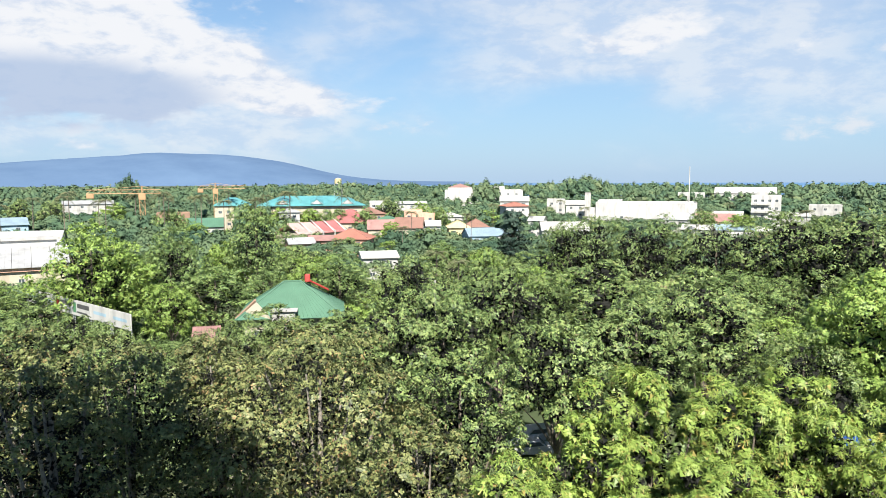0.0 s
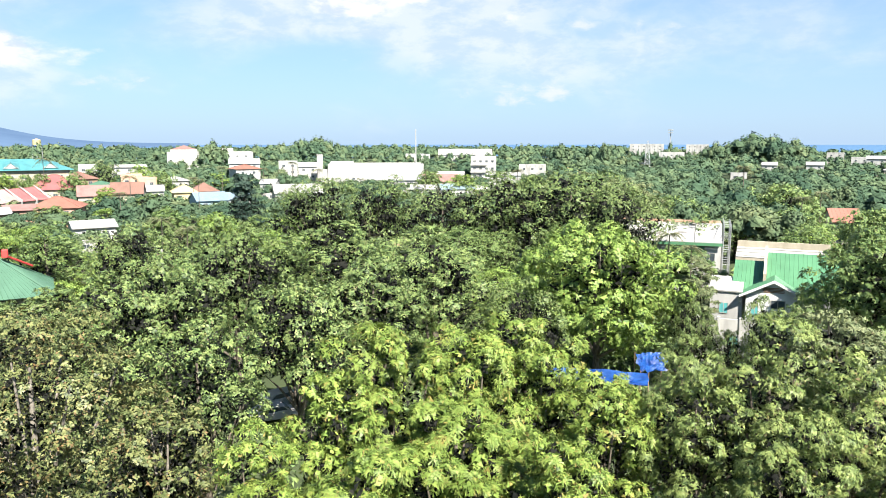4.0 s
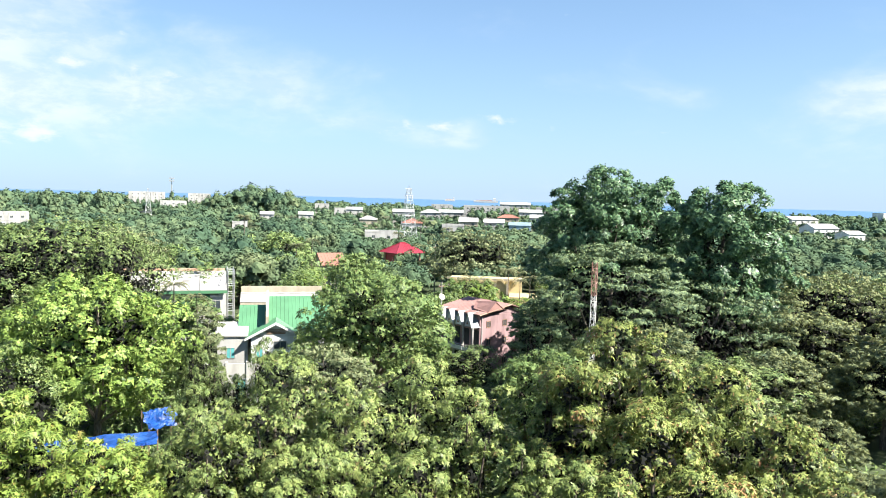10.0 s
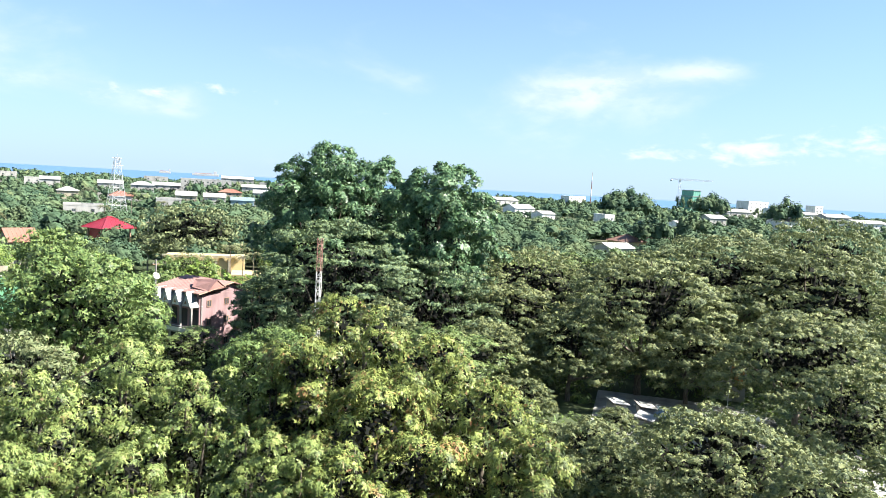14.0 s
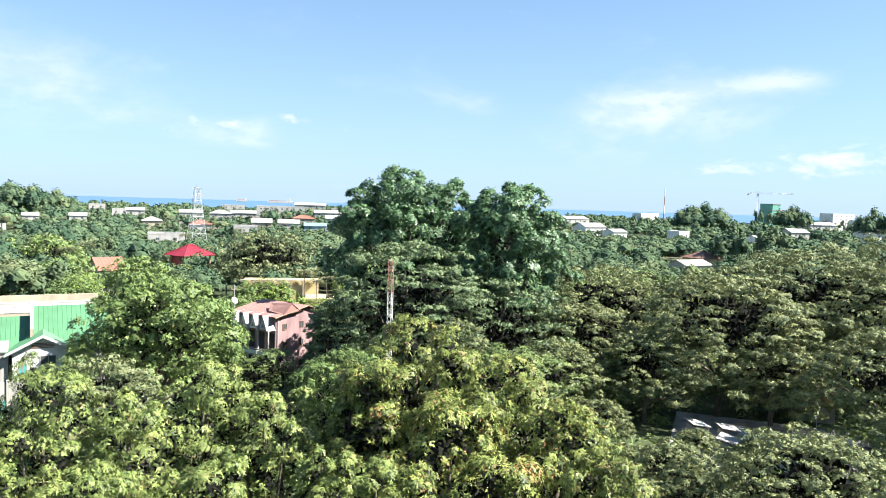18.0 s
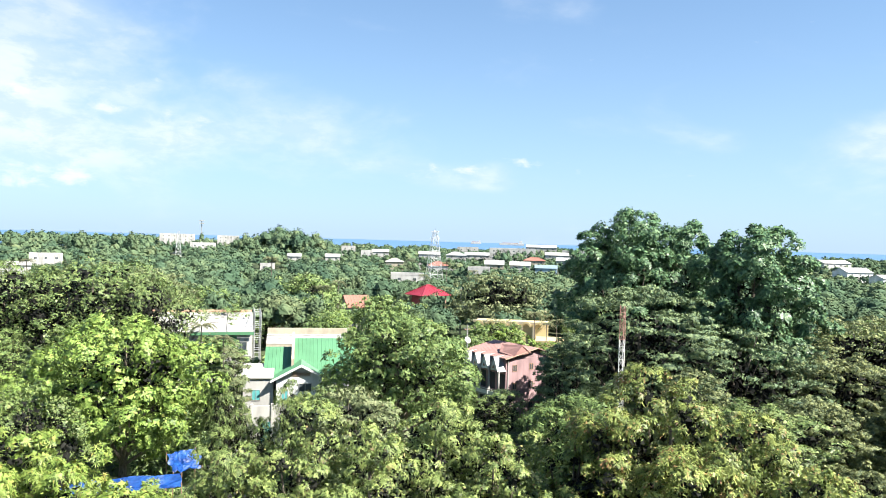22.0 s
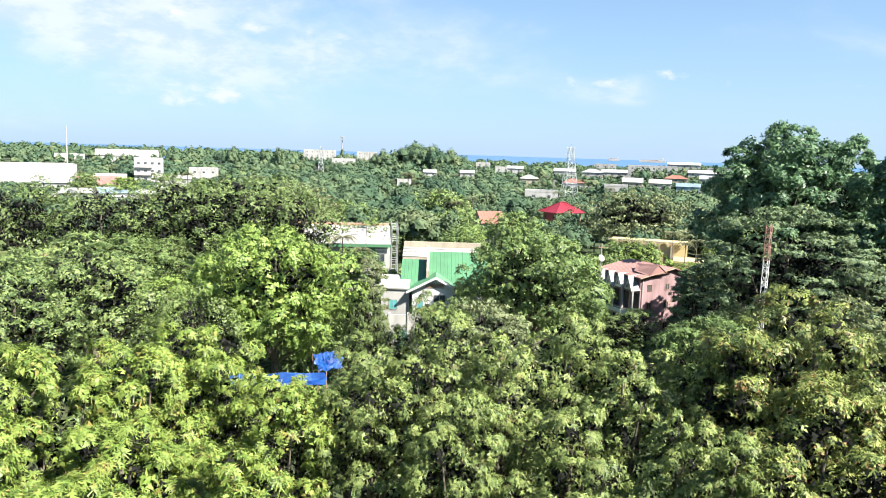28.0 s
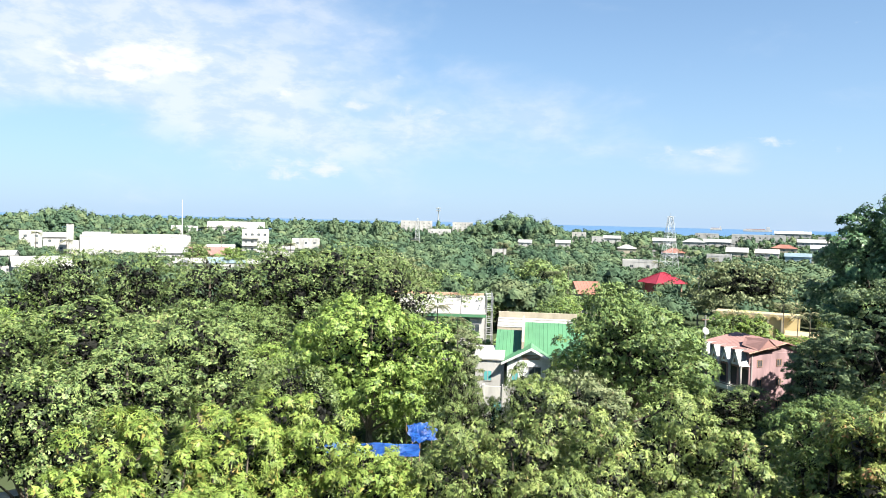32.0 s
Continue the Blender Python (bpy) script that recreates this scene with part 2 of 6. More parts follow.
def distant_leaves():
    """Woods far off: every tree has its own green."""
    def build(n, p):
        rand = n.add("ShaderNodeNewGeometry").outputs["Random Per Island"]
        own = n.noise(p, 0.075, 2, 0.5)
        broad = n.noise(p, 0.012, 2, 0.5)
        tree_tint = n.ramp(n.math("ADD", n.math("MULTIPLY", own, 0.75), n.math("MULTIPLY", broad, 0.25)),
                           (0.32, (0.032, 0.066, 0.045)), (0.44, (0.070, 0.116, 0.070)), (0.55, (0.112, 0.158, 0.084)), (0.68, (0.180, 0.208, 0.104)))
        return n.mix(n.math("MULTIPLY", rand, 0.5), tree_tint, (0.030, 0.058, 0.030, 1)), None
    return material("distant_leaf", build, 0.85, 0, 0.1)


LEAF["far"] = distant_leaves()


def bark_look(n, p):
    s = n.add("ShaderNodeMapping")
    s.inputs["Scale"].default_value = (4, 4, 0.8)
    n.put(s.inputs[0], p)
    f = n.noise(s.outputs[0], 3, 6)
    return n.ramp(f, (0.3, (0.05, 0.04, 0.03)), (0.6, (0.17, 0.14, 0.11)), (0.85, (0.30, 0.27, 0.23))), f


BARK = material("bark", bark_look, 0.9)


def pale_bark_look(n, p):
    f = n.noise(p, 5, 6)
    return n.ramp(f, (0.3, (0.11, 0.095, 0.075)), (0.6, (0.25, 0.225, 0.19)), (0.85, (0.40, 0.37, 0.32))), f


PALE_BARK = material("pale_bark", pale_bark_look, 0.9)
# Near-black fill for crown gaps: their shade is put into this colour.
CROWN_SHADE = material("crown_shade", lambda n, p: (n.ramp(n.noise(p, 2.0, 4), (0.3, (0.008, 0.010, 0.009)), (0.7, (0.024, 0.024, 0.020))), None), 0.95, 0, 0.1)


def soil_look(n, p):
    big = n.noise(p, 0.02, 6, 0.65)
    fine = n.noise(p, 0.6, 6, 0.7)
    col = n.ramp(big, (0.35, (0.030, 0.055, 0.016)), (0.52, (0.060, 0.085, 0.030)), (0.66, (0.12, 0.11, 0.06)))
    return n.mix(n.math("MULTIPLY", fine, 0.6), col, (0.03, 0.035, 0.015, 1)), fine


SOIL = material("grass_and_soil", soil_look, 0.95)


def sea_look(n, p):
    f = n.noise(p, 0.01, 5)
    return n.ramp(f, (0.3, (0.070, 0.145, 0.255)), (0.7, (0.085, 0.165, 0.28))), n.noise(p, 0.08, 5)


SEA = material("sea_water", sea_look, 0.6, 0, 0.1)
# The mountain's blue is distance haze put into the base colour.
HILL = material("haze_blue_mountain", lambda n, p: (n.ramp(n.noise(p, 0.004, 7, 0.65), (0.3, (0.066, 0.108, 0.182)), (0.7, (0.084, 0.132, 0.210))), None), 1.0, 0, 0.0)

WHITE, CREAM = paint("white_paint", (0.45, 0.44, 0.42)), paint("cream_paint", (0.42, 0.37, 0.28))
# Lighter copy of the white: light that shaded parts lack, put into colour.
LIT_WHITE = paint("lit_white_paint", (0.76, 0.76, 0.74))
DULL_WHITE = paint("weathered_white_paint", (0.42, 0.41, 0.385), 0.8, 0.5)
YELLOW, PINK = paint("yellow_paint", (0.55, 0.44, 0.24)), paint("bare_pinkish_render", (0.33, 0.215, 0.22), 0.9, 0.55)
BROWN, SALMON = paint("brown_paint", (0.30, 0.19, 0.13)), paint("salmon_paint", (0.62, 0.36, 0.26))
CONCRETE = paint("concrete", (0.36, 0.35, 0.33), 0.9, 0.5)
GREY_BLUE = paint("blue_grey_paint", (0.30, 0.42, 0.50))
ROOF_GREEN, ROOF_DEEP = sheet("green_roofing", (0.080, 0.215, 0.110), 0.55), sheet("weathered_green_roofing", (0.078, 0.165, 0.108))
ROOF_RED, ROOF_RUST = sheet("red_roofing", (0.31, 0.115, 0.11)), sheet("rusty_red_roofing", (0.30, 0.165, 0.145), 0.7, 0.45)
ROOF_CRIMSON = sheet("crimson_roofing", (0.28, 0.022, 0.04))
ROOF_TILE = sheet("terracotta_roofing", (0.29, 0.125, 0.09), 0.75)
ROOF_TURQ, ROOF_BLUE = sheet("turquoise_roofing", (0.085, 0.26, 0.275)), sheet("pale_blue_roofing", (0.21, 0.28, 0.33))
ROOF_WHITE, ROOF_GREY = sheet("white_roofing", (0.41, 0.395, 0.37), 0.6, 0.22), sheet("zinc_roofing", (0.37, 0.37, 0.365), 0.55, 0.4, 0.1)
ROOF_PINK = sheet("faded_pink_roofing", (0.36, 0.255, 0.235), 0.7, 0.35)
ROOF_BROWN = sheet("brown_roofing", (0.22, 0.12, 0.09), 0.7)
TARP = material("blue_tarpaulin", lambda n, p: (n.ramp(n.noise(p, 1.2, 5), (0.3, (0.01, 0.06, 0.30)), (0.7, (0.03, 0.15, 0.50))), n.noise(p, 2.5, 4)), 0.4)
GLASS = material("dark_window_glass", lambda n, p: (n.ramp(n.noise(p, 0.8, 2), (0.3, (0.04, 0.05, 0.06)), (0.7, (0.09, 0.11, 0.12))), None), 0.12)
STEEL = sheet("galvanised_steel", (0.56, 0.57, 0.57), 0.45, 0.3, 0.6)
ORANGE = sheet("orange_machine_paint", (0.52, 0.24, 0.09))
CRANE_PAINT = sheet("faded_orange_paint", (0.40, 0.25, 0.13))
MAST_RED, MAST_WHITE = sheet("red_mast_paint", (0.40, 0.21, 0.17)), sheet("white_mast_paint", (0.78, 0.76, 0.72))
TEAL, RED_PAINT = paint("teal_paint", (0.10, 0.40, 0.40)), paint("red_paint", (0.55, 0.06, 0.05))
NET_GREEN = paint("green_safety_net", (0.16, 0.42, 0.33))
ASPHALT = paint("asphalt", (0.06, 0.06, 0.062), 0.95)


# ---- building blocks ----
def fill_mesh(name, verts, faces):
    """A mesh from arrays; every face has as many corners as faces has columns."""
    me = bpy.data.meshes.new(name)
    count, k = faces.shape
    me.vertices.add(len(verts)), me.loops.add(count * k), me.polygons.add(count)
    me.vertices.foreach_set("co", np.ascontiguousarray(verts, np.float32).ravel())
    me.loops.foreach_set("vertex_index", np.ascontiguousarray(faces, np.int32).ravel())
    me.polygons.foreach_set("loop_start", np.arange(0, count * k, k, dtype=np.int32))
    me.update(calc_edges=True)
    return me


def round_off(me, outward, corners, share=0.75):
    """Leaf shading leans towards the tuft's own roundness. outward: one direction a face."""
    n = len(me.polygons)
    flat = np.empty(n * 3, np.float32)
    me.polygons.foreach_get("normal", flat)
    flat = flat.reshape(-1, 3)
    lean = flat * (1 - share) + outward * share
    lean /= np.maximum(np.linalg.norm(lean, axis=1, keepdims=True), 1e-6)
    me.normals_split_custom_set_from_vertices(np.repeat(lean, corners, 0))


def face_out(faces, outward):
    """Turns every leaf's upper side outward."""
    g = np.cross(faces[:, 1] - faces[:, 0], faces[:, 2] - faces[:, 0])
    turned = (g * outward).sum(1) < 0
    faces[turned] = faces[turned][:, ::-1]
    return faces


def thing(name, label, category, m=None, group="", kind=""):
    ob = new(name)
    ob.empty_display_size = 0.5
    if m is not None:
        ob.matrix_basis = m
    return tagged(ob, label, category, group, kind)


def part(name, bm, mat, parent, label=""):
    me = bm
    if isinstance(bm, bmesh.types.BMesh):
        me = bpy.data.meshes.new(name)
        bm.to_mesh(me)
        bm.free()
    if not me.materials:
        me.materials.append(mat)
    ob = new(name, me)
    ob.parent = parent
    return tagged(ob, label) if label else ob


def whole(name, bm, mat, label, category, kind="", group="", m=None):
    ob = part(name, bm, mat, None)
    if m is not None:
        ob.matrix_basis = m
    return tagged(ob, label, category, group, kind)


def box(x0, x1, y0, y1, z0, z1, bevel=0.0, bm=None):
    bm = bm or bmesh.new()
    got = bmesh.ops.create_cube(bm, size=1, matrix=Matrix.Translation(((x0 + x1) / 2, (y0 + y1) / 2, (z0 + z1) / 2)) @ Matrix.Diagonal((x1 - x0, y1 - y0, z1 - z0, 1)))
    if bevel:
        bmesh.ops.bevel(bm, geom=list({e for v in got["verts"] for e in v.link_edges}), offset=bevel, segments=1, affect="EDGES")
    return bm


def bar(bm, a, b, r, sides=4, r2=None):
    """A straight bar from a to b, added to bm."""
    a, b = Vector(a), Vector(b)
    d = b - a
    m = Matrix.Translation((a + b) / 2) @ d.to_track_quat("Z", "Y").to_matrix().to_4x4()
    bmesh.ops.create_cone(bm, cap_ends=True, segments=sides, radius1=r, radius2=r if r2 is None else r2, depth=d.length, matrix=m)
    return bm


def slab(corners, thick, bm=None):
    """A sheet with thickness over four corners (outer side up)."""
    bm = bm or bmesh.new()
    c = [Vector(p) for p in corners]
    normal = (c[1] - c[0]).cross(c[2] - c[0]).normalized()
    top, low = [bm.verts.new(p) for p in c], [bm.verts.new(p - normal * thick) for p in c]
    k = len(c)
    bm.faces.new(top), bm.faces.new(low[::-1])
    for i in range(k):
        bm.faces.new((top[i], low[i], low[(i + 1) % k], top[(i + 1) % k]))
    return bm


def ribbed(corners, thick, step, bm=None):
    """Corrugated roofing in one piece: seams run from its first edge to the opposite edge or corner."""
    bm = bm or bmesh.new()
    c = [Vector(p) for p in corners]
    last = c[3] if len(c) == 4 else c[2]
    normal = (c[1] - c[0]).cross(c[2] - c[0]).normalized()
    length = (c[1] - c[0]).length
    runs = max(2, int(length / step))
    line = []
    for i in range(runs + 1):
        for off, lift in ((-0.04, 0.0), (0.0, 0.035), (0.04, 0.0)):
            f = i / runs + off / length
            if 0 <= f <= 1:
                line.append((c[0].lerp(c[1], f) + normal * lift, last.lerp(c[2], f) + normal * lift * (1 if len(c) == 4 else 0.2)))
    made = []
    for low, high in line:
        made.append([bm.verts.new(p) for p in (low, high, high - normal * thick, low - normal * thick)])
    for p, q in zip(made, made[1:]):
        bm.faces.new((p[0], q[0], q[1], p[1])), bm.faces.new((p[3], p[2], q[2], q[3]))
        bm.faces.new((p[0], p[3], q[3], q[0])), bm.faces.new((p[1], q[1], q[2], p[2]))
    bm.faces.new(made[0]), bm.faces.new(made[-1][::-1])
    return bm


def at(x, y, turn=None, z=0.0):
    """A pose at a place, its front (-y) towards the balcony unless turned."""
    return pose(x, y, z, 0, 0, -math.degrees(math.atan2(x, y)) if turn is None else turn)


# ---- ground, sea, mountain, the house of the balcony ----
def disc(radius, inner, z, az0, az1, steps, rings, rough=0.0):
    bm = bmesh.new()
    rows = []
    for i in range(rings + 1):
        r = inner + (radius - inner) * (i / rings) ** 2
        rows.append([bm.verts.new((r * math.sin(a), r * math.cos(a), z)) for a in [radians(az0 + (az1 - az0) * k / steps) for k in range(steps + 1)]])
    for i in range(rings):
        for k in range(steps):
            bm.faces.new((rows[i][k], rows[i][k + 1], rows[i + 1][k + 1], rows[i + 1][k]))
    bmesh.ops.recalc_face_normals(bm, faces=bm.faces)
    return bm


whole("ground", disc(4900, 0.5, 0.0, -180, 180, 96, 24), SOIL, "flat grassy ground with patches of bare soil", "ground", "structure")
whole("water", disc(4930, 1090, 0.25, -58, 80, 60, 10), SEA, "calm blue sea reaching the horizon", "sea", "structure")


def mountain():
    bm = bmesh.new()
    rows = []
    for k in range(131):
        az = -125 + k * 82 / 130
        slope = 1 / (1 + math.exp((az + 55.0) / 2.3))
        ridge = 14 + (4300 * 0.0395 + 10 * noise.noise((az * 0.22, 3, 0)) + 4 * noise.noise((az * 0.9, 7, 0))) * slope
        ridge -= 70 * max(0, min(1.4, (-66 - az) / 11))
        row = []
        for i in range(13):
            f = i / 12
            r = 3600 + 900 * f
            z = max(0, ridge * math.sin(f * math.pi / 2) ** 0.8 * (1 + 0.10 * noise.noise((az * 0.5, f * 3, 1)) * (1 - f)))
            row.append(bm.verts.new((r * math.sin(radians(az)), r * math.cos(radians(az)), z - 1)))
        rows.append(row)
    for a, b in zip(rows, rows[1:]):
        for i in range(12):
            bm.faces.new((a[i], b[i], b[i + 1], a[i + 1]))
    bmesh.ops.recalc_face_normals(bm, faces=bm.faces)
    for f in bm.faces:
        f.smooth = True
    whole("mountain", bm, HILL, "long forested mountain in painted haze blue beyond the town", "mountain", "structure")


mountain()

# the house of the balcony stands behind the camera; only its shadow is seen
_own = box(-21.5, 8, -14, -1.6, 0, 25.4)
box(-15.2, -4.8, -9.7, -2, 25.4, 46.6, 0, _own)
box(-14.9, -12.6, -6, -2, 46.6, 49.5, 0, _own)
box(-9, 8, -1.6, 0.9, 22.1, 22.3, 0, _own)
whole("wall_behind", _own, DULL_WHITE, "plain block behind the balcony", "building", "structure")


# ---- trees ----
def tube(points, radii, sides=6):
    verts, faces = [], []
    pts = [Vector(p) for p in points]
    for i, p in enumerate(pts):
        d = (pts[min(i + 1, len(pts) - 1)] - pts[max(i - 1, 0)]).normalized()
        u = d.orthogonal().normalized()
        v = d.cross(u)
        for k in range(sides):
            a = 2 * math.pi * k / sides
            verts.append(p + (u * math.cos(a) + v * math.sin(a)) * radii[i])
    for i in range(len(pts) - 1):
        for k in range(sides):
            n = (k + 1) % sides
            faces.append((i * sides + k, i * sides + n, (i + 1) * sides + n, (i + 1) * sides + k))
    return verts, faces


def unit(a):
    return a / np.maximum(np.linalg.norm(a, axis=-1, keepdims=True), 1e-9)


# kind: leaf length, width, leaves a whorl, droop, lobes, lobe size, flatness of lobes, crown depth as a share of its height
SHAPE = {
    "teak": (0.17, 0.110, 7, 0.25, 27, 0.40, 0.80, 0.80),
    "leafy": (0.19, 0.115, 7, 0.30, 24, 0.41, 0.82, 0.82),
    "mango": (0.24, 0.056, 13, 0.40, 18, 0.42, 0.85, 0.80),
    "mangod": (0.175, 0.048, 12, 0.60, 20, 0.40, 0.85, 0.80),
    "mangoc": (0.185, 0.066, 10, 0.60, 17, 0.42, 0.95, 0.82),
    "round": (0.22, 0.13, 8, 0.30, 30, 0.35, 0.72, 0.84),
    "dark": (0.20, 0.11, 8, 0.25, 28, 0.36, 0.82, 0.84),
    "rain": (0.17, 0.080, 8, 0.10, 165, 0.165, 0.30, 0.72),
    "tiered": (0.18, 0.085, 8, 0.10, 120, 0.21, 0.20, 0.80),
    "fern": (0.24, 0.08, 9, 0.10, 56, 0.30, 0.40, 0.70),
    "big": (0.30, 0.16, 7, 0.30, 48, 0.29, 0.88, 0.88),
    "conifer": (0.40, 0.15, 10, 0.20, 46, 0.26, 0.14, 0.90),
}


def crown_mesh(kind, radius, height, leaves, seed, grow=1.0, fine=True):
    """A crown of lobes on limbs; every lobe carries whorls of single leaves. Also gives the lobes' middles."""
    rng = np.random.default_rng(seed)
    length, width, per, droop, lobes, share, flat, depth = SHAPE[kind]
    length, width = length * grow, width * grow
    deep = height * depth
    size = radius * share
    if leaves < 3000:
        lobes = int(lobes * 0.6)
        size *= 1.2
    k = np.arange(lobes) + 0.5
    turn = k * 2.39996 + rng.uniform(-0.4, 0.4, lobes)
    if kind in ("rain", "tiered"):
        # level pads all over a low dome, and some below
        drop = np.where(k < lobes * 0.74, 1.04 * k / (lobes * 0.74), rng.uniform(0.35, 1.0, lobes))
        inside = np.where(k < lobes * 0.74, rng.uniform(0.92, 1.04, lobes), rng.uniform(0.45, 0.75, lobes))
        rad = (radius - size * 0.6) * np.sqrt(np.clip(1 - (1 - drop) ** 2, 0, 1)) * inside
        rise = np.clip(1 - drop, 0, 1) ** 0.85 * inside + rng.uniform(-0.04, 0.04, lobes)
        mid = np.stack([rad * np.cos(turn), rad * np.sin(turn), height - deep + size * flat + (deep - 2 * size * flat) * rise], 1)
    elif kind == "fern":
        # level storeys of pads under a domed top
        storey = np.floor(6 * (k / lobes) ** 0.75) / 6
        reach = (radius - size * 0.7) * np.sqrt(np.clip(1 - (1 - storey - 0.12) ** 2.4, 0.04, 1))
        rad = reach * np.sqrt(rng.uniform(0.12, 1.08, lobes))
        mid = np.stack([rad * np.cos(turn), rad * np.sin(turn), height - size * flat - (deep - size * flat) * (storey + rng.uniform(0, 0.09, lobes))], 1)
    elif kind == "conifer":
        up = k / lobes
        rad = (radius - size * 0.5) * (1 - up) ** 0.8 * rng.uniform(0.5, 1.0, lobes)
        mid = np.stack([rad * np.cos(turn), rad * np.sin(turn), height - deep + deep * up * 0.97], 1)
    else:
        up = 1 - (1.45 if kind in ("mango", "mangod", "mangoc") else 1.68 if kind in ("leafy", "teak") else 1.92 if kind == "round" else 1.75) * k / lobes
        ring = np.sqrt(np.clip(1 - up ** 2, 0, 1))
        out = rng.uniform(0.55, 1.16, lobes)
        mid = np.stack([(radius - size * 0.7) * ring * out * np.cos(turn), (radius - size * 0.7) * ring * out * np.sin(turn),
                        height - deep * 0.52 + (deep * 0.52 - size * flat * 0.8) * up * rng.uniform(0.78, 1.05, lobes)], 1)
    sizes = size * rng.uniform(0.62, 1.25, lobes)
    level = kind in ("rain", "tiered", "fern", "conifer")
    squash = np.array([1, 1, flat])
    # boughs: every lobe breaks up into rounded masses, every mass into single twig tips
    boughs = 6 if level else 8
    bough_way = unit(rng.normal(size=(lobes, boughs, 3)) * np.array([1, 1, 0.55 if level else 1]) + np.array([0, 0, 0.15 if level else 0.45]))
    bough_mid = (mid[:, None] + bough_way * (sizes[:, None, None] * rng.uniform(0.58, 0.92, (lobes, boughs, 1))) * squash).reshape(-1, 3)
    bough_size = (sizes[:, None] * rng.uniform(0.28, 0.46, (lobes, boughs))).reshape(-1)
    bough_way = bough_way.reshape(-1, 3)
    count = leaves // per
    tries = int(count * 2.6)
    pick = rng.choice(len(bough_mid), tries, p=bough_size ** 2 / (bough_size ** 2).sum())
    way_out = unit(unit(rng.normal(size=(tries, 3))) + bough_way[pick] * 0.55 + np.array([0, 0, 0.45]))
    spot = bough_mid[pick] + way_out * (bough_size[pick] * rng.uniform(0.80, 1.08, tries))[:, None] * np.array([1, 1, max(flat, 0.6) if not level else 0.32])
    far = np.ones(len(spot), bool)
    for i in range(lobes):
        d = np.linalg.norm((spot - mid[i]) / squash, axis=1)
        far &= (d > sizes[i] * 0.80) | (pick // boughs == i)
    spot, way_out, pick = spot[far][:count], way_out[far][:count], pick[far][:count]
    axis = unit(way_out * np.array([1, 1, 0.6]) + np.array([0, 0, 0.9 if level else 0.55]) + rng.normal(0, 0.22, way_out.shape))
    n = len(spot)
    u = unit(np.cross(axis, rng.normal(size=(n, 3))))
    v = np.cross(axis, u)
    a = (np.arange(per) / per * 2 * np.pi * (1 if per < 10 else 2))[None, :] + rng.uniform(0, 6.28, (n, 1)) + rng.normal(0, 0.22, (n, per))
    rise = np.linspace(-0.15, 0.75, per)[None, :] + rng.normal(0, 0.15, (n, per))
    if level:
        rise *= 0.4
    d = unit(u[:, None] * np.cos(a)[..., None] + v[:, None] * np.sin(a)[..., None] + axis[:, None] * rise[..., None])
    base = np.repeat(spot[:, None], per, 1) + axis[:, None] * (rise[..., None] - 0.4) * length * 0.4 + rng.normal(0, 0.08 * length, (n, per, 3))
    d, base, ax = d.reshape(-1, 3), base.reshape(-1, 3), np.repeat(axis, per, 0)
    long = length * rng.uniform(0.65, 1.15, (len(d), 1)) * np.repeat(rng.uniform(0.8, 1.2, (n, 1)), per, 0)
    side = unit(np.cross(d, ax) + rng.normal(0, 0.25, d.shape))
    half = width * 0.5 * rng.uniform(0.8, 1.2, (len(d), 1))
    down = np.array([0, 0, 1.0]) * droop * long
    keel = np.cross(side, d) * half * 0.35
    if fine:
        quads = np.stack([base, base + d * long * 0.55 + side * half - down * 0.2 + keel, base + d * long - down, base + d * long * 0.55 - side * half - down * 0.2 + keel], 1)
    else:
        # blunt and pointed leaves
        blunt = (rng.uniform(size=(len(d), 1)) < (0.25 if kind in ("mango", "mangod") else 0.62))
        tip = base + d * long - down
        quads = np.where(blunt[:, None], np.stack([base, tip + side * half * 1.15, tip - side * half * 1.15], 1), np.stack([base + side * half, tip, base - side * half], 1))
    # inner leaves close the boughs; some kinds' deeper patches are painted as shade
    whole_way = unit((spot - np.array([0, 0, height - deep * 0.55])) / np.array([radius, radius, deep * 0.55]))
    rounded = np.repeat(unit(way_out * 0.75 + bough_way[pick] * 0.35 + whole_way * 0.30), per, 0)
    groups, outs = [face_out(quads, rounded)], [rounded]
    blade = min(size * 0.125, length * 0.60)
    cover = int(np.clip((0.55 if leaves > 15000 and kind in ("leafy", "mangod", "mangoc") else 0.80) * 2 * math.pi * (0.37 * size) ** 2 / (1.8 * blade ** 2), 8, 12 if level else 32 if leaves > 15000 else 18 if leaves > 4000 else 12))
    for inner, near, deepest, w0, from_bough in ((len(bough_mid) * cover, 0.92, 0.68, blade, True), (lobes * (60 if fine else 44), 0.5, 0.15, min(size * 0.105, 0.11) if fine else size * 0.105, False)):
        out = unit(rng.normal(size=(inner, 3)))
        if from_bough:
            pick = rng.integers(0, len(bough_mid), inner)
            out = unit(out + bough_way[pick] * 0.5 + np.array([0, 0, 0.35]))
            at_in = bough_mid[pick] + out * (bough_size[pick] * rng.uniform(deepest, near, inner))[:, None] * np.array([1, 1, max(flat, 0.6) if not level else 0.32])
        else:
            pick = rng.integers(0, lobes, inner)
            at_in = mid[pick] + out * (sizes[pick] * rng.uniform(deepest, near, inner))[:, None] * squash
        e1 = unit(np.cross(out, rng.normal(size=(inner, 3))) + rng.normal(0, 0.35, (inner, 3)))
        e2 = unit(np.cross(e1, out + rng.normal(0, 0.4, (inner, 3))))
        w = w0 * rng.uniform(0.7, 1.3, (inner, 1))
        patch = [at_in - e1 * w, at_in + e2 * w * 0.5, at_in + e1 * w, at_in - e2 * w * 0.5]
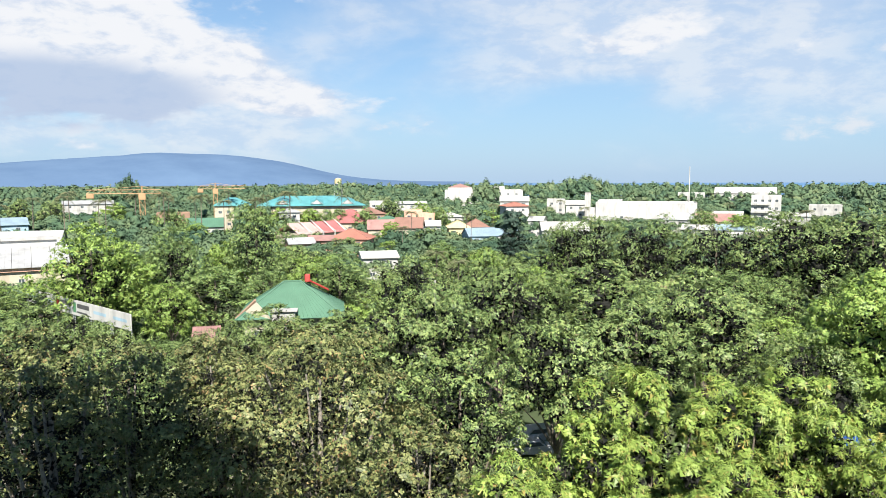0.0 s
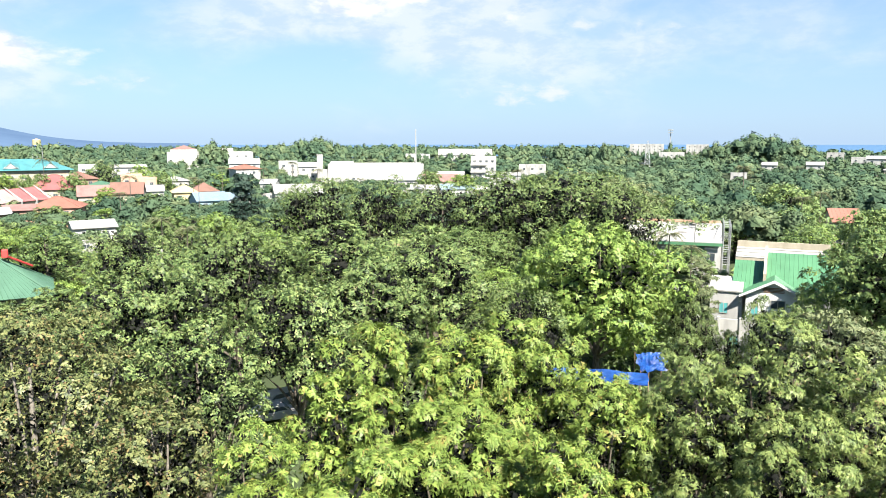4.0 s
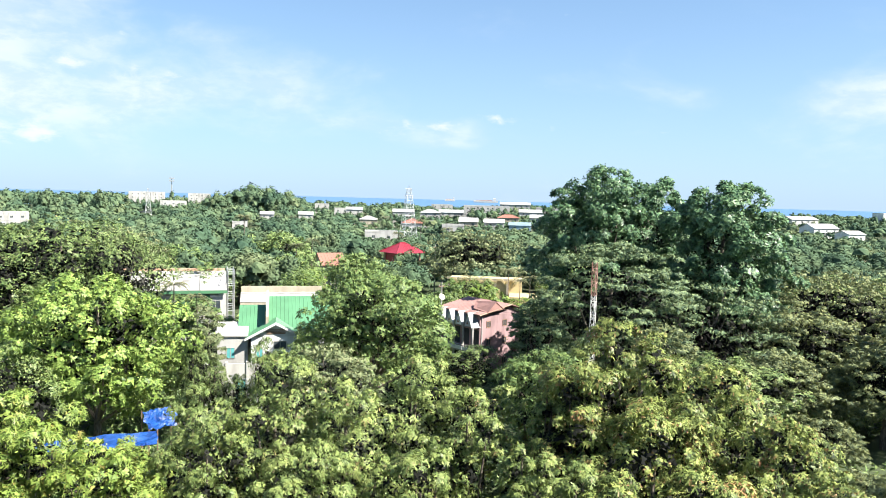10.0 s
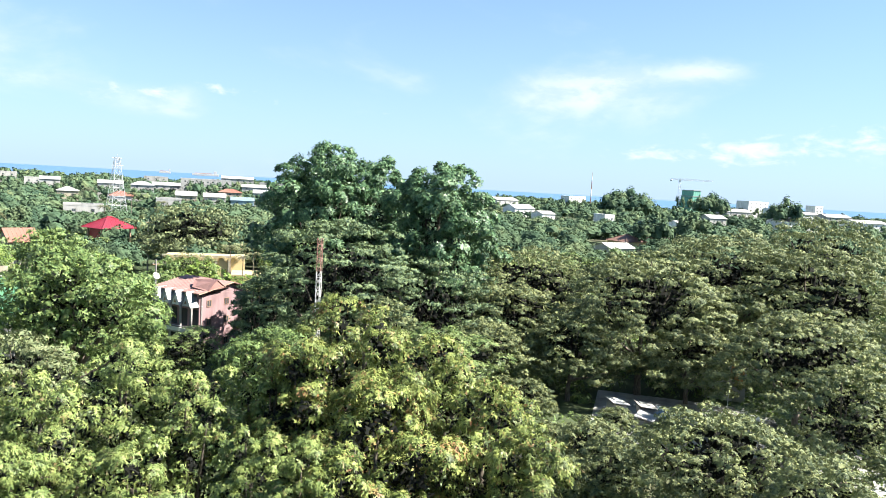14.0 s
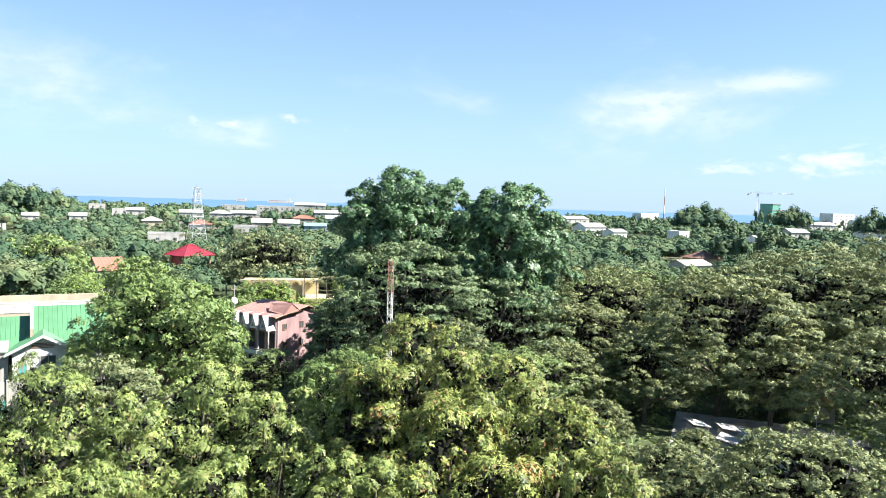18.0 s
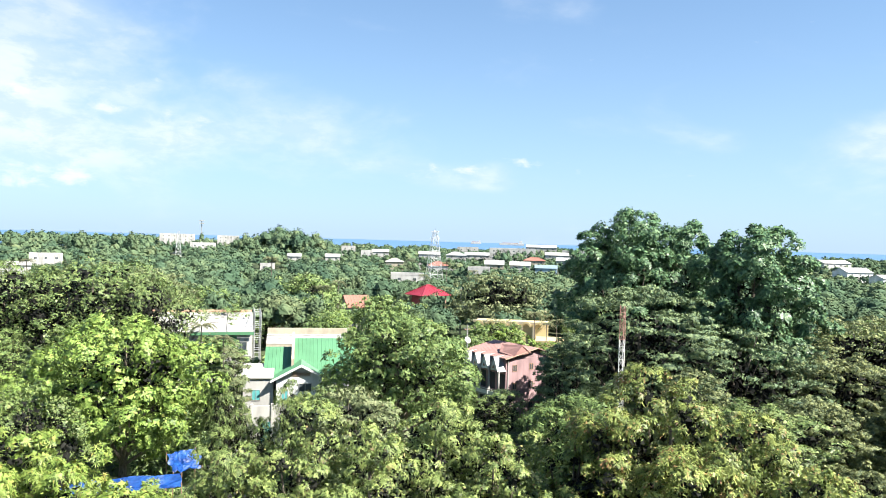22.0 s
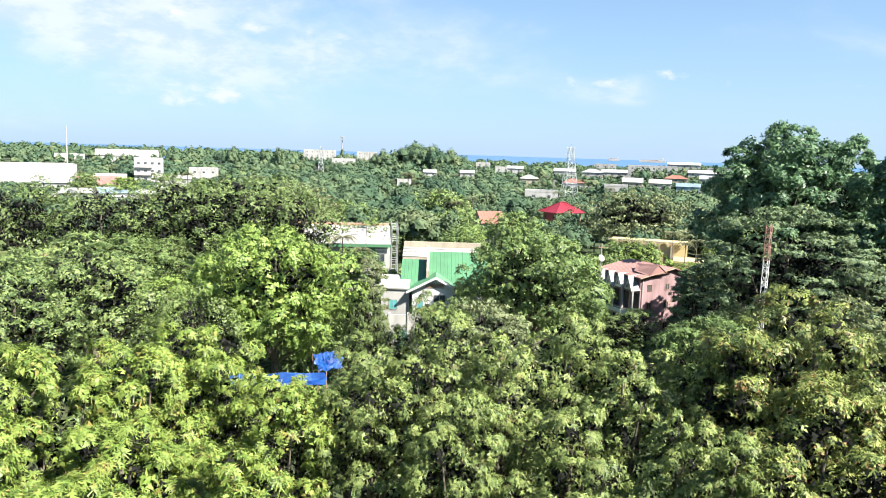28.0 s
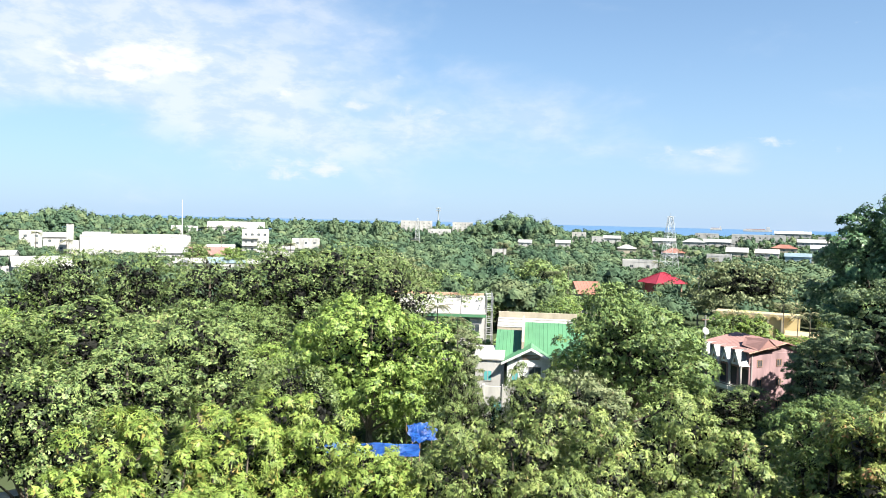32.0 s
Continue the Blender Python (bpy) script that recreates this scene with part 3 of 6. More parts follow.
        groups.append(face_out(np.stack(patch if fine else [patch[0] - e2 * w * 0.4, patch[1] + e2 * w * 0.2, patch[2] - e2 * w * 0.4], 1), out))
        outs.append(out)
    # blades in the heart of the crown, coloured as its shade
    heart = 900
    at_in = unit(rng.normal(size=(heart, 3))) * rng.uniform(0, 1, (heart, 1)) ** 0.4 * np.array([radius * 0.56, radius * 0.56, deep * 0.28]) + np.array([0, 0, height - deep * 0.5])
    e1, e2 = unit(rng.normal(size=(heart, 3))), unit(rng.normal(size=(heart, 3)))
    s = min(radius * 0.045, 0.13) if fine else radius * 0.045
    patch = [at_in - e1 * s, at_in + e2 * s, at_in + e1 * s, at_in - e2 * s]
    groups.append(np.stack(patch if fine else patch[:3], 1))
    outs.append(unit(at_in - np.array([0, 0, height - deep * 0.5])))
    allq = np.concatenate(groups).reshape(-1, 3)
    me = fill_mesh("crown", allq, np.arange(len(allq)).reshape(-1, 4 if fine else 3))
    round_off(me, np.concatenate(outs), 4 if fine else 3, 0.66)
    me.materials.append(LEAF[kind]), me.materials.append(CROWN_SHADE)
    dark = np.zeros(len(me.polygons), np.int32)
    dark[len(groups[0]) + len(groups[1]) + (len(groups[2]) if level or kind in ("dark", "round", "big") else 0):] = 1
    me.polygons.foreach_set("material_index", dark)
    return me, mid


def trunk_mesh(kind, height, mid, seed, limbs=9):
    rng = np.random.default_rng(seed + 99)
    depth = SHAPE[kind][7]
    thick = 0.018 * height + 0.06
    fork = max(1.2, height * (1 - depth) * 0.85)
    verts, faces = tube([(0, 0, -0.15), (0.1, 0, fork * 0.5), (0, 0.1, fork), (0.1, 0.1, height * 0.8)], [thick * 1.35, thick * 1.05, thick * 0.9, thick * 0.25])
    for i in rng.permutation(len(mid))[:limbs]:
        m = mid[i]
        start = Vector((0, 0.05, fork * rng.uniform(0.85, 1.1)))
        bend = start.lerp(Vector(m), 0.5) + Vector((0, 0, rng.uniform(-0.05, 0.12) * height))
        if kind == "teak":
            m = m * np.array([1.1, 1.1, 1.02]) + np.array([0, 0, 0.4])
        v, f = tube([start, bend, m], [thick * 0.5, thick * 0.32, thick * (0.16 if kind == "teak" else 0.10)], 5)
        k = len(verts)
        verts += v
        faces += [tuple(j + k for j in q) for q in f]
    return fill_mesh("trunk", np.array([tuple(v) for v in verts]), np.array(faces))


TELL = {
    "teak": "broadleaf tree with olive-green large leaves and pale branches",
    "leafy": "broadleaf tree with fresh mid-green large leaves",
    "mango": "mango tree with bright yellow-green leaf tufts",
    "mangod": "mango tree with drooping grey-green leaves",
    "mangoc": "tall mango tree with deep green and reddish leaves",
    "round": "dense round tree with fresh bright green leaves",
    "dark": "dense dark green broadleaf tree",
    "rain": "spreading rain tree with flat layered dull green pads",
    "tiered": "dark green tree with level tiers of fine leaves",
    "fern": "light feathery tree with thin flat sprays",
    "big": "very tall tree with glossy dark blue-green leaves",
    "conifer": "dark tiered conifer with level branches",
}
GROVE, MADE, STOOD = [0], {}, []


def grown(kind, height, radius, leaves, seed, grow, fine=False):
    root = thing("tree", TELL[kind], "tree", group="trees below the balcony")
    crown, mid = crown_mesh(kind, radius, height, leaves, seed, grow, fine)
    part("trunk", trunk_mesh(kind, height, mid, seed, 8 if kind == "teak" else 9), PALE_BARK if kind == "teak" else BARK, root)
    part("crown", crown, LEAF[kind], root)
    return root


def tree(kind, x, y, height, radius, leaves=0):
    GROVE[0] += 1
    seed = 1000 + GROVE[0]
    STOOD.append((x, y, radius))
    away = math.hypot(x, y)
    turn = (seed * 77.7) % 360
    if away < 62 or leaves:
        root = grown(kind, height, radius, leaves or int(np.clip(150 * radius ** 2 * (40 / away) ** 1.3 * NEAR[kind], 6000, 42000)), seed, 1.0 + min(0.5, max(0, away - 42) / 90), away < 50 and kind in ("teak", "leafy"))
        root.matrix_basis = pose(x, y, 0, 0, 0, turn)
        return root
    level = 1 if away < 95 else 2 if away < 150 else 3
    key = (kind, level, GROVE[0] % 3)
    m = pose(x, y, 0, 0, 0, turn)
    if key not in MADE:
        MADE[key] = (grown(kind, height, radius, (0, 15000 if kind in ("leafy", "teak", "rain") else 13000, 9000 if kind != "big" else 26000, 3400)[level], seed, (0, 1.1, 1.4 if kind != "big" else 1.2, 2.3)[level]), height, radius)
        MADE[key][0].matrix_basis = m
        return MADE[key][0]
    ob, h0, r0 = MADE[key]
    return copy_thing(ob, m @ Matrix.Diagonal((radius / r0, radius / r0, height / h0, 1)))


NEAR = {"teak": 4.0, "leafy": 3.6, "mango": 10.5, "mangod": 13.0, "mangoc": 9.5, "round": 1.8, "dark": 1.8, "rain": 1.6, "tiered": 1.6, "fern": 1.6, "big": 1.5, "conifer": 1.0}

tree("teak", -42.9, 16.6, 15.3, 5.4)
tree("teak", -33.5, 23.7, 16.0, 6.9)
tree("teak", -38.9, 20.6, 13.9, 5.2)
tree("leafy", -29.6, 31.2, 14.3, 4.4)
tree("teak", -26.2, 24.7, 12.1, 3.5)
tree("leafy", -46.9, 40.6, 14.1, 5.3)
tree("leafy", -47.8, 56.5, 15.8, 7.5)
tree("leafy", -47.2, 46.2, 13.9, 6.2)
tree("leafy", -42.2, 65.6, 16.0, 7.9)
tree("leafy", -33.9, 47.0, 13.2, 5.5)
tree("leafy", -31.2, 67.1, 14.6, 7.5)
tree("leafy", -31.7, 55.6, 14.2, 6.0)
tree("leafy", -71.7, 106.0, 18.2, 8.9)
tree("leafy", -61.7, 109.9, 17.9, 8.8)
tree("leafy", -50.1, 111.2, 17.7, 8.5)
tree("leafy", -40.8, 118.1, 19.5, 10.6)
tree("leafy", -29.9, 118.3, 19.7, 12.2)
tree("leafy", -21.8, 112.9, 17.7, 8.0)
tree("round", -15.5, 72.3, 16.4, 8.9, 30000)
tree("dark", 11.5, 81.2, 16.3, 8.4, 30000)
tree("fern", 5.0, 57.8, 12.4, 5.0)
tree("fern", -6.4, 75.8, 12.6, 2.5)
tree("tiered", 38.3, 77.2, 19.8, 11.0, 46000)
tree("tiered", 48.3, 73.9, 14.8, 11.6)
tree("rain", 69.6, 78.9, 15.9, 12.2)
tree("round", -108.4, 38.2, 18.2, 7.6)
tree("dark", -110.8, 50.9, 17.1, 6.6)
tree("round", -110.2, 41.9, 14.2, 7.3)
tree("dark", -120.2, 71.6, 20.4, 7.0)
tree("dark", -100.8, 53.0, 11.5, 7.1)
tree("round", -98.2, 44.8, 10.0, 4.6)
tree("dark", -89.3, 67.4, 13.8, 6.1)
tree("leafy", -73.8, 67.3, 14.0, 6.2)
tree("round", -96.2, 68.2, 12.4, 5.5)
tree("fern", -26.7, 147.6, 17.4, 10.4)
tree("dark", 17.0, 149.1, 12.3, 7.0)
tree("dark", 4.8, 160.0, 10.8, 7.4)
tree("fern", 46.2, 163.6, 16.9, 14.4)
tree("dark", 2.9, 200.0, 13.7, 9.3)
tree("leafy", -37.3, 135.0, 18.0, 14.1)
tree("dark", -37.5, 186.3, 15.7, 11.7)
tree("mango", -17.5, 26.7, 14.3, 3.0)
tree("mango", -16.3, 29.8, 15.7, 3.8)
tree("mango", -13.6, 33.3, 15.2, 3.7)
tree("mango", -11.5, 36.2, 15.5, 3.5)
tree("mango", -7.2, 35.2, 13.1, 2.9)
tree("mango", -12.0, 27.4, 14.0, 4.0)
tree("mango", -18.5, 22.3, 12.6, 2.4)
tree("mango", -7.0, 27.0, 12.8, 3.0)
tree("mango", -13.5, 22.2, 12.6, 3.1)
tree("mangod", -2.8, 35.9, 14.3, 3.3)
tree("mangod", 0.3, 38.0, 15.1, 3.8)
tree("mangod", 4.0, 36.7, 15.2, 3.4)
tree("mangod", 8.0, 39.1, 15.8, 4.1)
tree("mangod", 10.4, 36.5, 14.9, 2.9)
tree("mangod", 1.7, 31.9, 13.5, 3.4)
tree("mangod", 6.7, 31.2, 13.4, 3.4)
tree("mangod", 11.4, 29.9, 13.2, 2.5)
tree("mangod", 12.3, 27.3, 13.1, 2.0)
tree("mangoc", 18.4, 33.5, 18.5, 5.1)
tree("mangoc", 15.5, 33.9, 16.5, 3.5)
tree("mangoc", 21.5, 31.6, 17.0, 3.7)
tree("mangoc", 22.2, 27.6, 15.2, 3.3)
tree("mangoc", 22.4, 24.6, 13.7, 3.0)
tree("mangoc", 16.1, 27.9, 14.8, 4.4)
tree("mangoc", 14.3, 35.4, 14.8, 2.4)
tree("rain", 69.5, 57.5, 17.4, 10.8, 47600)
tree("rain", 86.5, 58.1, 20.0, 13.3, 42000)
tree("rain", 88.2, 47.5, 19.3, 11.6, 36400)
tree("rain", 119.6, 63.0, 22.1, 12.5)
tree("rain", 70.2, 38.2, 13.6, 8.8, 44000)
tree("rain", 72.0, 52.4, 9.8, 6.4, 28000)
tree("rain", 43.7, 28.6, 9.8, 7.1, 33600)
tree("rain", 56.0, 26.9, 12.4, 5.4, 22400)
tree("rain", 37.8, 33.1, 7.7, 2.6, 12600)
tree("rain", 39.5, 19.7, 10.8, 3.9, 16800)
tree("rain", 59.7, 59.3, 10.5, 5.9, 19600)
tree("rain", 59.9, 70.1, 12.5, 7.9, 22400)
tree("rain", 49.7, 63.0, 9.4, 5.6, 16800)
tree("leafy", -88.5, 24.8, 9.7, 4.3)
tree("leafy", -83.6, 27.3, 9.9, 3.8)
tree("leafy", -78.5, 29.7, 8.7, 3.6)
tree("teak", -68.0, 33.7, 8.8, 3.0)
tree("leafy", 34.7, 123.4, 10.3, 4.6)
tree("dark", 30.3, 120.5, 10.0, 2.9)
tree("leafy", -243.4, 146.2, 15.2, 5.3)
tree("round", -236.8, 153.0, 14.3, 4.4)
tree("round", -232.8, 162.5, 13.5, 5.3)
tree("leafy", -225.5, 170.8, 13.2, 4.8)
tree("dark", -217.2, 176.5, 12.8, 5.6)
tree("leafy", -248.6, 216.8, 15.8, 6.6)
tree("round", -232.0, 220.2, 14.5, 5.4)
tree("dark", -212.7, 211.4, 13.4, 6.0)
tree("dark", -254.2, 117.2, 13.7, 6.5)
tree("round", -234.4, 116.8, 9.8, 6.1)
tree("leafy", -315.3, 97.0, 17.2, 6.1)
tree("round", -298.7, 114.6, 15.3, 7.4)
tree("leafy", -318.6, 85.8, 17.4, 5.6)
tree("round", -184.6, 160.9, 10.4, 3.8)
tree("leafy", -169.2, 164.3, 9.0, 4.4)
tree("leafy", -170.4, 130.9, 7.6, 5.0)
tree("round", -154.5, 134.5, 7.4, 4.1)
tree("leafy", -166.4, 110.8, 7.1, 4.0)
tree("leafy", -116.3, 221.1, 7.9, 4.6)
tree("leafy", -130.4, 213.1, 9.4, 5.0)
tree("leafy", -135.7, 191.7, 8.5, 4.4)
tree("round", -218.2, 247.4, 10.5, 10.2)
tree("dark", -140.4, 298.5, 11.0, 6.6)
tree("round", -123.3, 295.1, 10.1, 6.4)
tree("rain", 48.2, 53.9, 5.3, 3.4)
tree("rain", 43.6, 44.4, 4.2, 2.8)
tree("rain", 37.4, 36.5, 5.0, 2.6)
tree("tiered", 30.0, 78.7, 12.9, 3.7, 9000)
tree("leafy", -2.8, 71.9, 6.7, 1.9)
tree("leafy", -5.1, 73.8, 7.3, 1.6)
tree("mangoc", 16.4, 34.5, 17.5, 2.2)
tree("mangoc", 14.5, 35.4, 16.1, 1.8)
tree("rain", 42.8, 39.6, 6.3, 3.3, 14000)
tree("mango", -9.8, 42.9, 10.9, 1.9)
tree("mango", -7.6, 42.3, 10.4, 1.6)
tree("mango", -12.6, 44.2, 10.5, 1.9)
tree("leafy", -0.0, 70.0, 9.8, 2.3)
tree("leafy", 2.8, 69.9, 10.1, 2.9)
tree("mango", -5.7, 39.6, 10.4, 1.3)
tree("mangod", -4.7, 42.7, 10.3, 1.5)
tree("big", 45.0, 96.2, 28.7, 9.2, 44000)
tree("big", 54.4, 98.1, 27.9, 8.6, 24000)
tree("big", 56.5, 82.8, 28.2, 8.3, 44000)
tree("leafy", -6.9, 71.7, 10.4, 1.9)
tree("teak", -48.1, 32.3, 12.3, 5.0)
tree("teak", -51.0, 27.5, 12.2, 4.1)
# added behind a nearer crown to cast shade on the bare-rendered building
tree("tiered", 41.2, 82.5, 12.7, 6.4)
tree("leafy", -69.7, 39.0, 8.8, 3.8)
tree("leafy", -69.0, 44.1, 8.3, 4.5)
tree("leafy", -66.2, 48.2, 8.3, 3.9)
tree("conifer", -95.0, 115.9, 18.0, 5.8, 16000)
tree("teak", -48.3, 12.5, 15.7, 4.7)
tree("teak", -36.4, 10.7, 16.8, 3.3)
tree("leafy", -58.7, 12.1, 14.8, 6.1)
tree("tiered", 34.6, 88.6, 12.4, 4.4, 12000)
tree("round", -243.4, 152.0, 12.9, 4.6)
tree("dark", -240.4, 157.0, 13.3, 4.4)
tree("leafy", -236.0, 163.4, 12.6, 4.8)
tree("dark", -231.6, 169.6, 13.2, 4.5)
tree("round", -227.0, 175.6, 12.8, 4.6)
tree("dark", -222.6, 181.2, 13.0, 4.4)
tree("rain", 55.2, 48.0, 3.0, 2.2, 5000)
tree("rain", 58.8, 44.0, 2.7, 1.9, 5000)
tree("rain", 63.4, 41.8, 3.0, 1.9, 5000)


def palm_mesh(seed, fronds=22, long=3.6):
    rng = np.random.default_rng(seed)
    verts = []
    for i in range(fronds):
        a = i * 2.4 + rng.uniform(-0.3, 0.3)
        lift = rng.uniform(-0.2, 1.0)
        out = np.array([math.cos(a), math.sin(a), 0])
        side = np.array([-out[1], out[0], 0])
        for s in np.linspace(0.12, 1, 12):
            c = out * s * long * (1 - 0.15 * s * lift) + np.array([0, 0, 1]) * (lift * s - 1.1 * s * s) * long * 0.75
            w = long * 0.30 * math.sin(math.pi * min(0.97, s * 0.8 + 0.18))
            for sign in (-1, 1):
                tip = c + sign * side * w + out * 0.35 * w - np.array([0, 0, 0.55 * w + rng.uniform(0, 0.15)])
                verts += [c - out * 0.07, (c + tip) / 2 + out * 0.10, tip, c + out * 0.14]
    v = np.array(verts)
    return fill_mesh("fronds", v, np.arange(len(v)).reshape(-1, 4))


def palm(x, y, height, size=1.0):
    GROVE[0] += 1
    STOOD.append((x, y, 2.5 * size))
    key = ("palm", GROVE[0] % 3)
    m = pose(x, y, 0, 0, 0, GROVE[0] * 67 % 360)
    if key not in MADE:
        root = thing("coconut_palm", "slender coconut palm with arching green fronds", "palm", m, "coconut palms")
        v, f = tube([(0, 0, -0.1), (0.25, 0, height * 0.4), (0.35, 0.1, height * 0.75), (0.3, 0.2, height - 1.2)], [0.22, 0.16, 0.13, 0.12])
        part("trunk", fill_mesh("trunk", np.array([tuple(p) for p in v]), np.array(f)), BARK, root)
        part("fronds", palm_mesh(GROVE[0]), LEAF["palm"], root).location = (0.3, 0.2, height - 1.2)
        MADE[key] = (root, height)
        return root
    ob, h0 = MADE[key]
    return copy_thing(ob, m @ Matrix.Diagonal((height / h0, height / h0, height / h0, 1)))


# ---- buildings ----
# open views: heading from, heading to, lowest visible elevation, distance
OPEN, SCREENS = [], []


def keep_open(x, y, width, low):
    d = math.hypot(x, y)
    a, w = math.degrees(math.atan2(x, y)), math.degrees(width / 2 / d)
    OPEN.append((a - w, a + w, math.degrees(math.atan2(low - 24, d)), d))
    if low > 4 and d > 90:
        SCREENS.append((x, y, width, low))


def window(parent, x, y, z, w, h, mat=None, frame_mat=None, name="window"):
    """A framed pane on a front that faces -y; the glass lies behind the frame."""
    bm = box(x - w / 2, x + w / 2, y - 0.05, y + 0.06, z, z + 0.07)
    for x0, x1, z0, z1 in ((x - w / 2, x + w / 2, z + h - 0.07, z + h), (x - w / 2, x - w / 2 + 0.07, z + 0.07, z + h - 0.07), (x + w / 2 - 0.07, x + w / 2, z + 0.07, z + h - 0.07),
                           (x - 0.03, x + 0.03, z + 0.07, z + h - 0.07)):
        box(x0, x1, y - 0.05, y + 0.06, z0, z1, 0, bm)
    w_ob = part(name, bm, frame_mat or DULL_WHITE, parent)
    part("pane", box(x - w / 2 + 0.05, x + w / 2 - 0.05, y - 0.02, y + 0.02, z + 0.05, z + h - 0.05), mat or GLASS, w_ob)
    return w_ob


def front_windows(parent, width, y, z, w, h, count, mat=None):
    for i in range(count):
        window(parent, -width / 2 + width * (i + 0.5) / count, y, z, w, h, mat)


def hip_roof(root, w, d, z, rise, mat, over=0.6, rib=0.9, name="roof", label=""):
    x, y = w / 2 + over, d / 2 + over
    r = max(0.0, x - y)
    bm = ribbed([(-x, -y, z), (x, -y, z), (r, 0, z + rise), (-r, 0, z + rise)] if r > 0.2 else [(-x, -y, z), (x, -y, z), (0, 0, z + rise)], 0.12, rib)
    ribbed([(x, y, z), (-x, y, z), (-r, 0, z + rise), (r, 0, z + rise)] if r > 0.2 else [(x, y, z), (-x, y, z), (0, 0, z + rise)], 0.12, rib, bm)
    ribbed([(x, -y, z), (x, y, z), (r, 0, z + rise)], 0.12, rib, bm)
    ribbed([(-x, y, z), (-x, -y, z), (-r, 0, z + rise)], 0.12, rib, bm)
    roof = part(name, bm, mat, root, label)
    cap = bmesh.new()
    if r > 0.2:
        bar(cap, (-r, 0, z + rise + 0.03), (r, 0, z + rise + 0.03), 0.12, 6)
    for sx in (-1, 1):
        for sy in (-1, 1):
            bar(cap, (sx * r, 0, z + rise + 0.03), (sx * x, sy * y, z + 0.03), 0.10, 5)
    part("ridge_cap", cap, mat, roof)
    return roof


def gable_roof(root, w, d, z, rise, mat, over=0.6, rib=0.8, along="x", wall=None):
    """The ridge runs along x, or along y with the gable to the front."""
    if along == "x":
        x, y = w / 2 + over * 0.6, d / 2 + over
        bm = ribbed([(-x, -y, z), (x, -y, z), (x, 0, z + rise), (-x, 0, z + rise)], 0.12, rib)
        ribbed([(x, y, z), (-x, y, z), (-x, 0, z + rise), (x, 0, z + rise)], 0.12, rib, bm)
        ends = [[(s * (w / 2 - 0.05), -d / 2, z + 0.0), (s * (w / 2 - 0.05), d / 2, z + 0.0), (s * (w / 2 - 0.05), 0, z + rise - 0.15)][::s] for s in (1, -1)]
    else:
        x, y = w / 2 + over, d / 2 + over * 0.6
        bm = ribbed([(x, -y, z), (x, y, z), (0, y, z + rise), (0, -y, z + rise)], 0.12, rib)
        ribbed([(-x, y, z), (-x, -y, z), (0, -y, z + rise), (0, y, z + rise)], 0.12, rib, bm)
        ends = [[(-w / 2, s * (d / 2 - 0.05), z + 0.0), (w / 2, s * (d / 2 - 0.05), z + 0.0), (0, s * (d / 2 - 0.05), z + rise - 0.15)][::-s] for s in (1, -1)]
    roof = part("roof", bm, mat, root)
    for e in ends:
        part("gable_wall", slab(e, 0.15), wall or WHITE, root)
    return roof


def house(label, x, y, w, d, tall, wall, roof="hip", roof_mat=None, rise=2.2, turn=None, storeys=1, panes=3, over=0.6, open_low=None, category="house", name="house", along="x", group=""):
    """A house: walls with storeys of windows, and its roof."""
    root = thing(name, label, category, at(x, y, turn), group)
    part("wall", box(-w / 2, w / 2, -d / 2, d / 2, -0.2, tall, 0.03), wall, root)
    for s in range(storeys):
        z = tall * (s + 0.35) / storeys
        front_windows(root, w * 0.94, -d / 2, z, min(1.4, w / panes * 0.5), min(1.2, tall / storeys * 0.36), panes)
    for s in range(1, storeys):
        part("floor_band", box(-w / 2 - 0.1, w / 2 + 0.1, -d / 2 - 0.1, -d / 2 + 0.05, tall * s / storeys - 0.1, tall * s / storeys + 0.1), wall, root)
    if roof == "hip":
        hip_roof(root, w, d, tall, rise, roof_mat, over)
    elif roof == "gable":
        gable_roof(root, w, d, tall, rise, roof_mat, over, 0.8, along, wall)
    else:
        part("roof_slab", box(-w / 2 + 0.02, w / 2 - 0.02, -d / 2 + 0.02, d / 2 - 0.02, tall + 0.004, tall + 0.12), roof_mat or CONCRETE, root)
        for x0, x1, y0, y1 in ((-w / 2, w / 2, -d / 2 - 0.06, -d / 2 + 0.16), (-w / 2, w / 2, d / 2 - 0.16, d / 2 + 0.06), (-w / 2 - 0.06, -w / 2 + 0.16, -d / 2 + 0.17, d / 2 - 0.17), (w / 2 - 0.16, w / 2 + 0.06, -d / 2 + 0.17, d / 2 - 0.17)):
            part("parapet", box(x0, x1, y0, y1, tall + 0.01, tall + 0.8), wall, root)
    keep_open(x, y, w + 2, open_low if open_low is not None else tall * 0.55)
    return root


def polar(az, d):
    return d * math.sin(radians(az)), d * math.cos(radians(az))


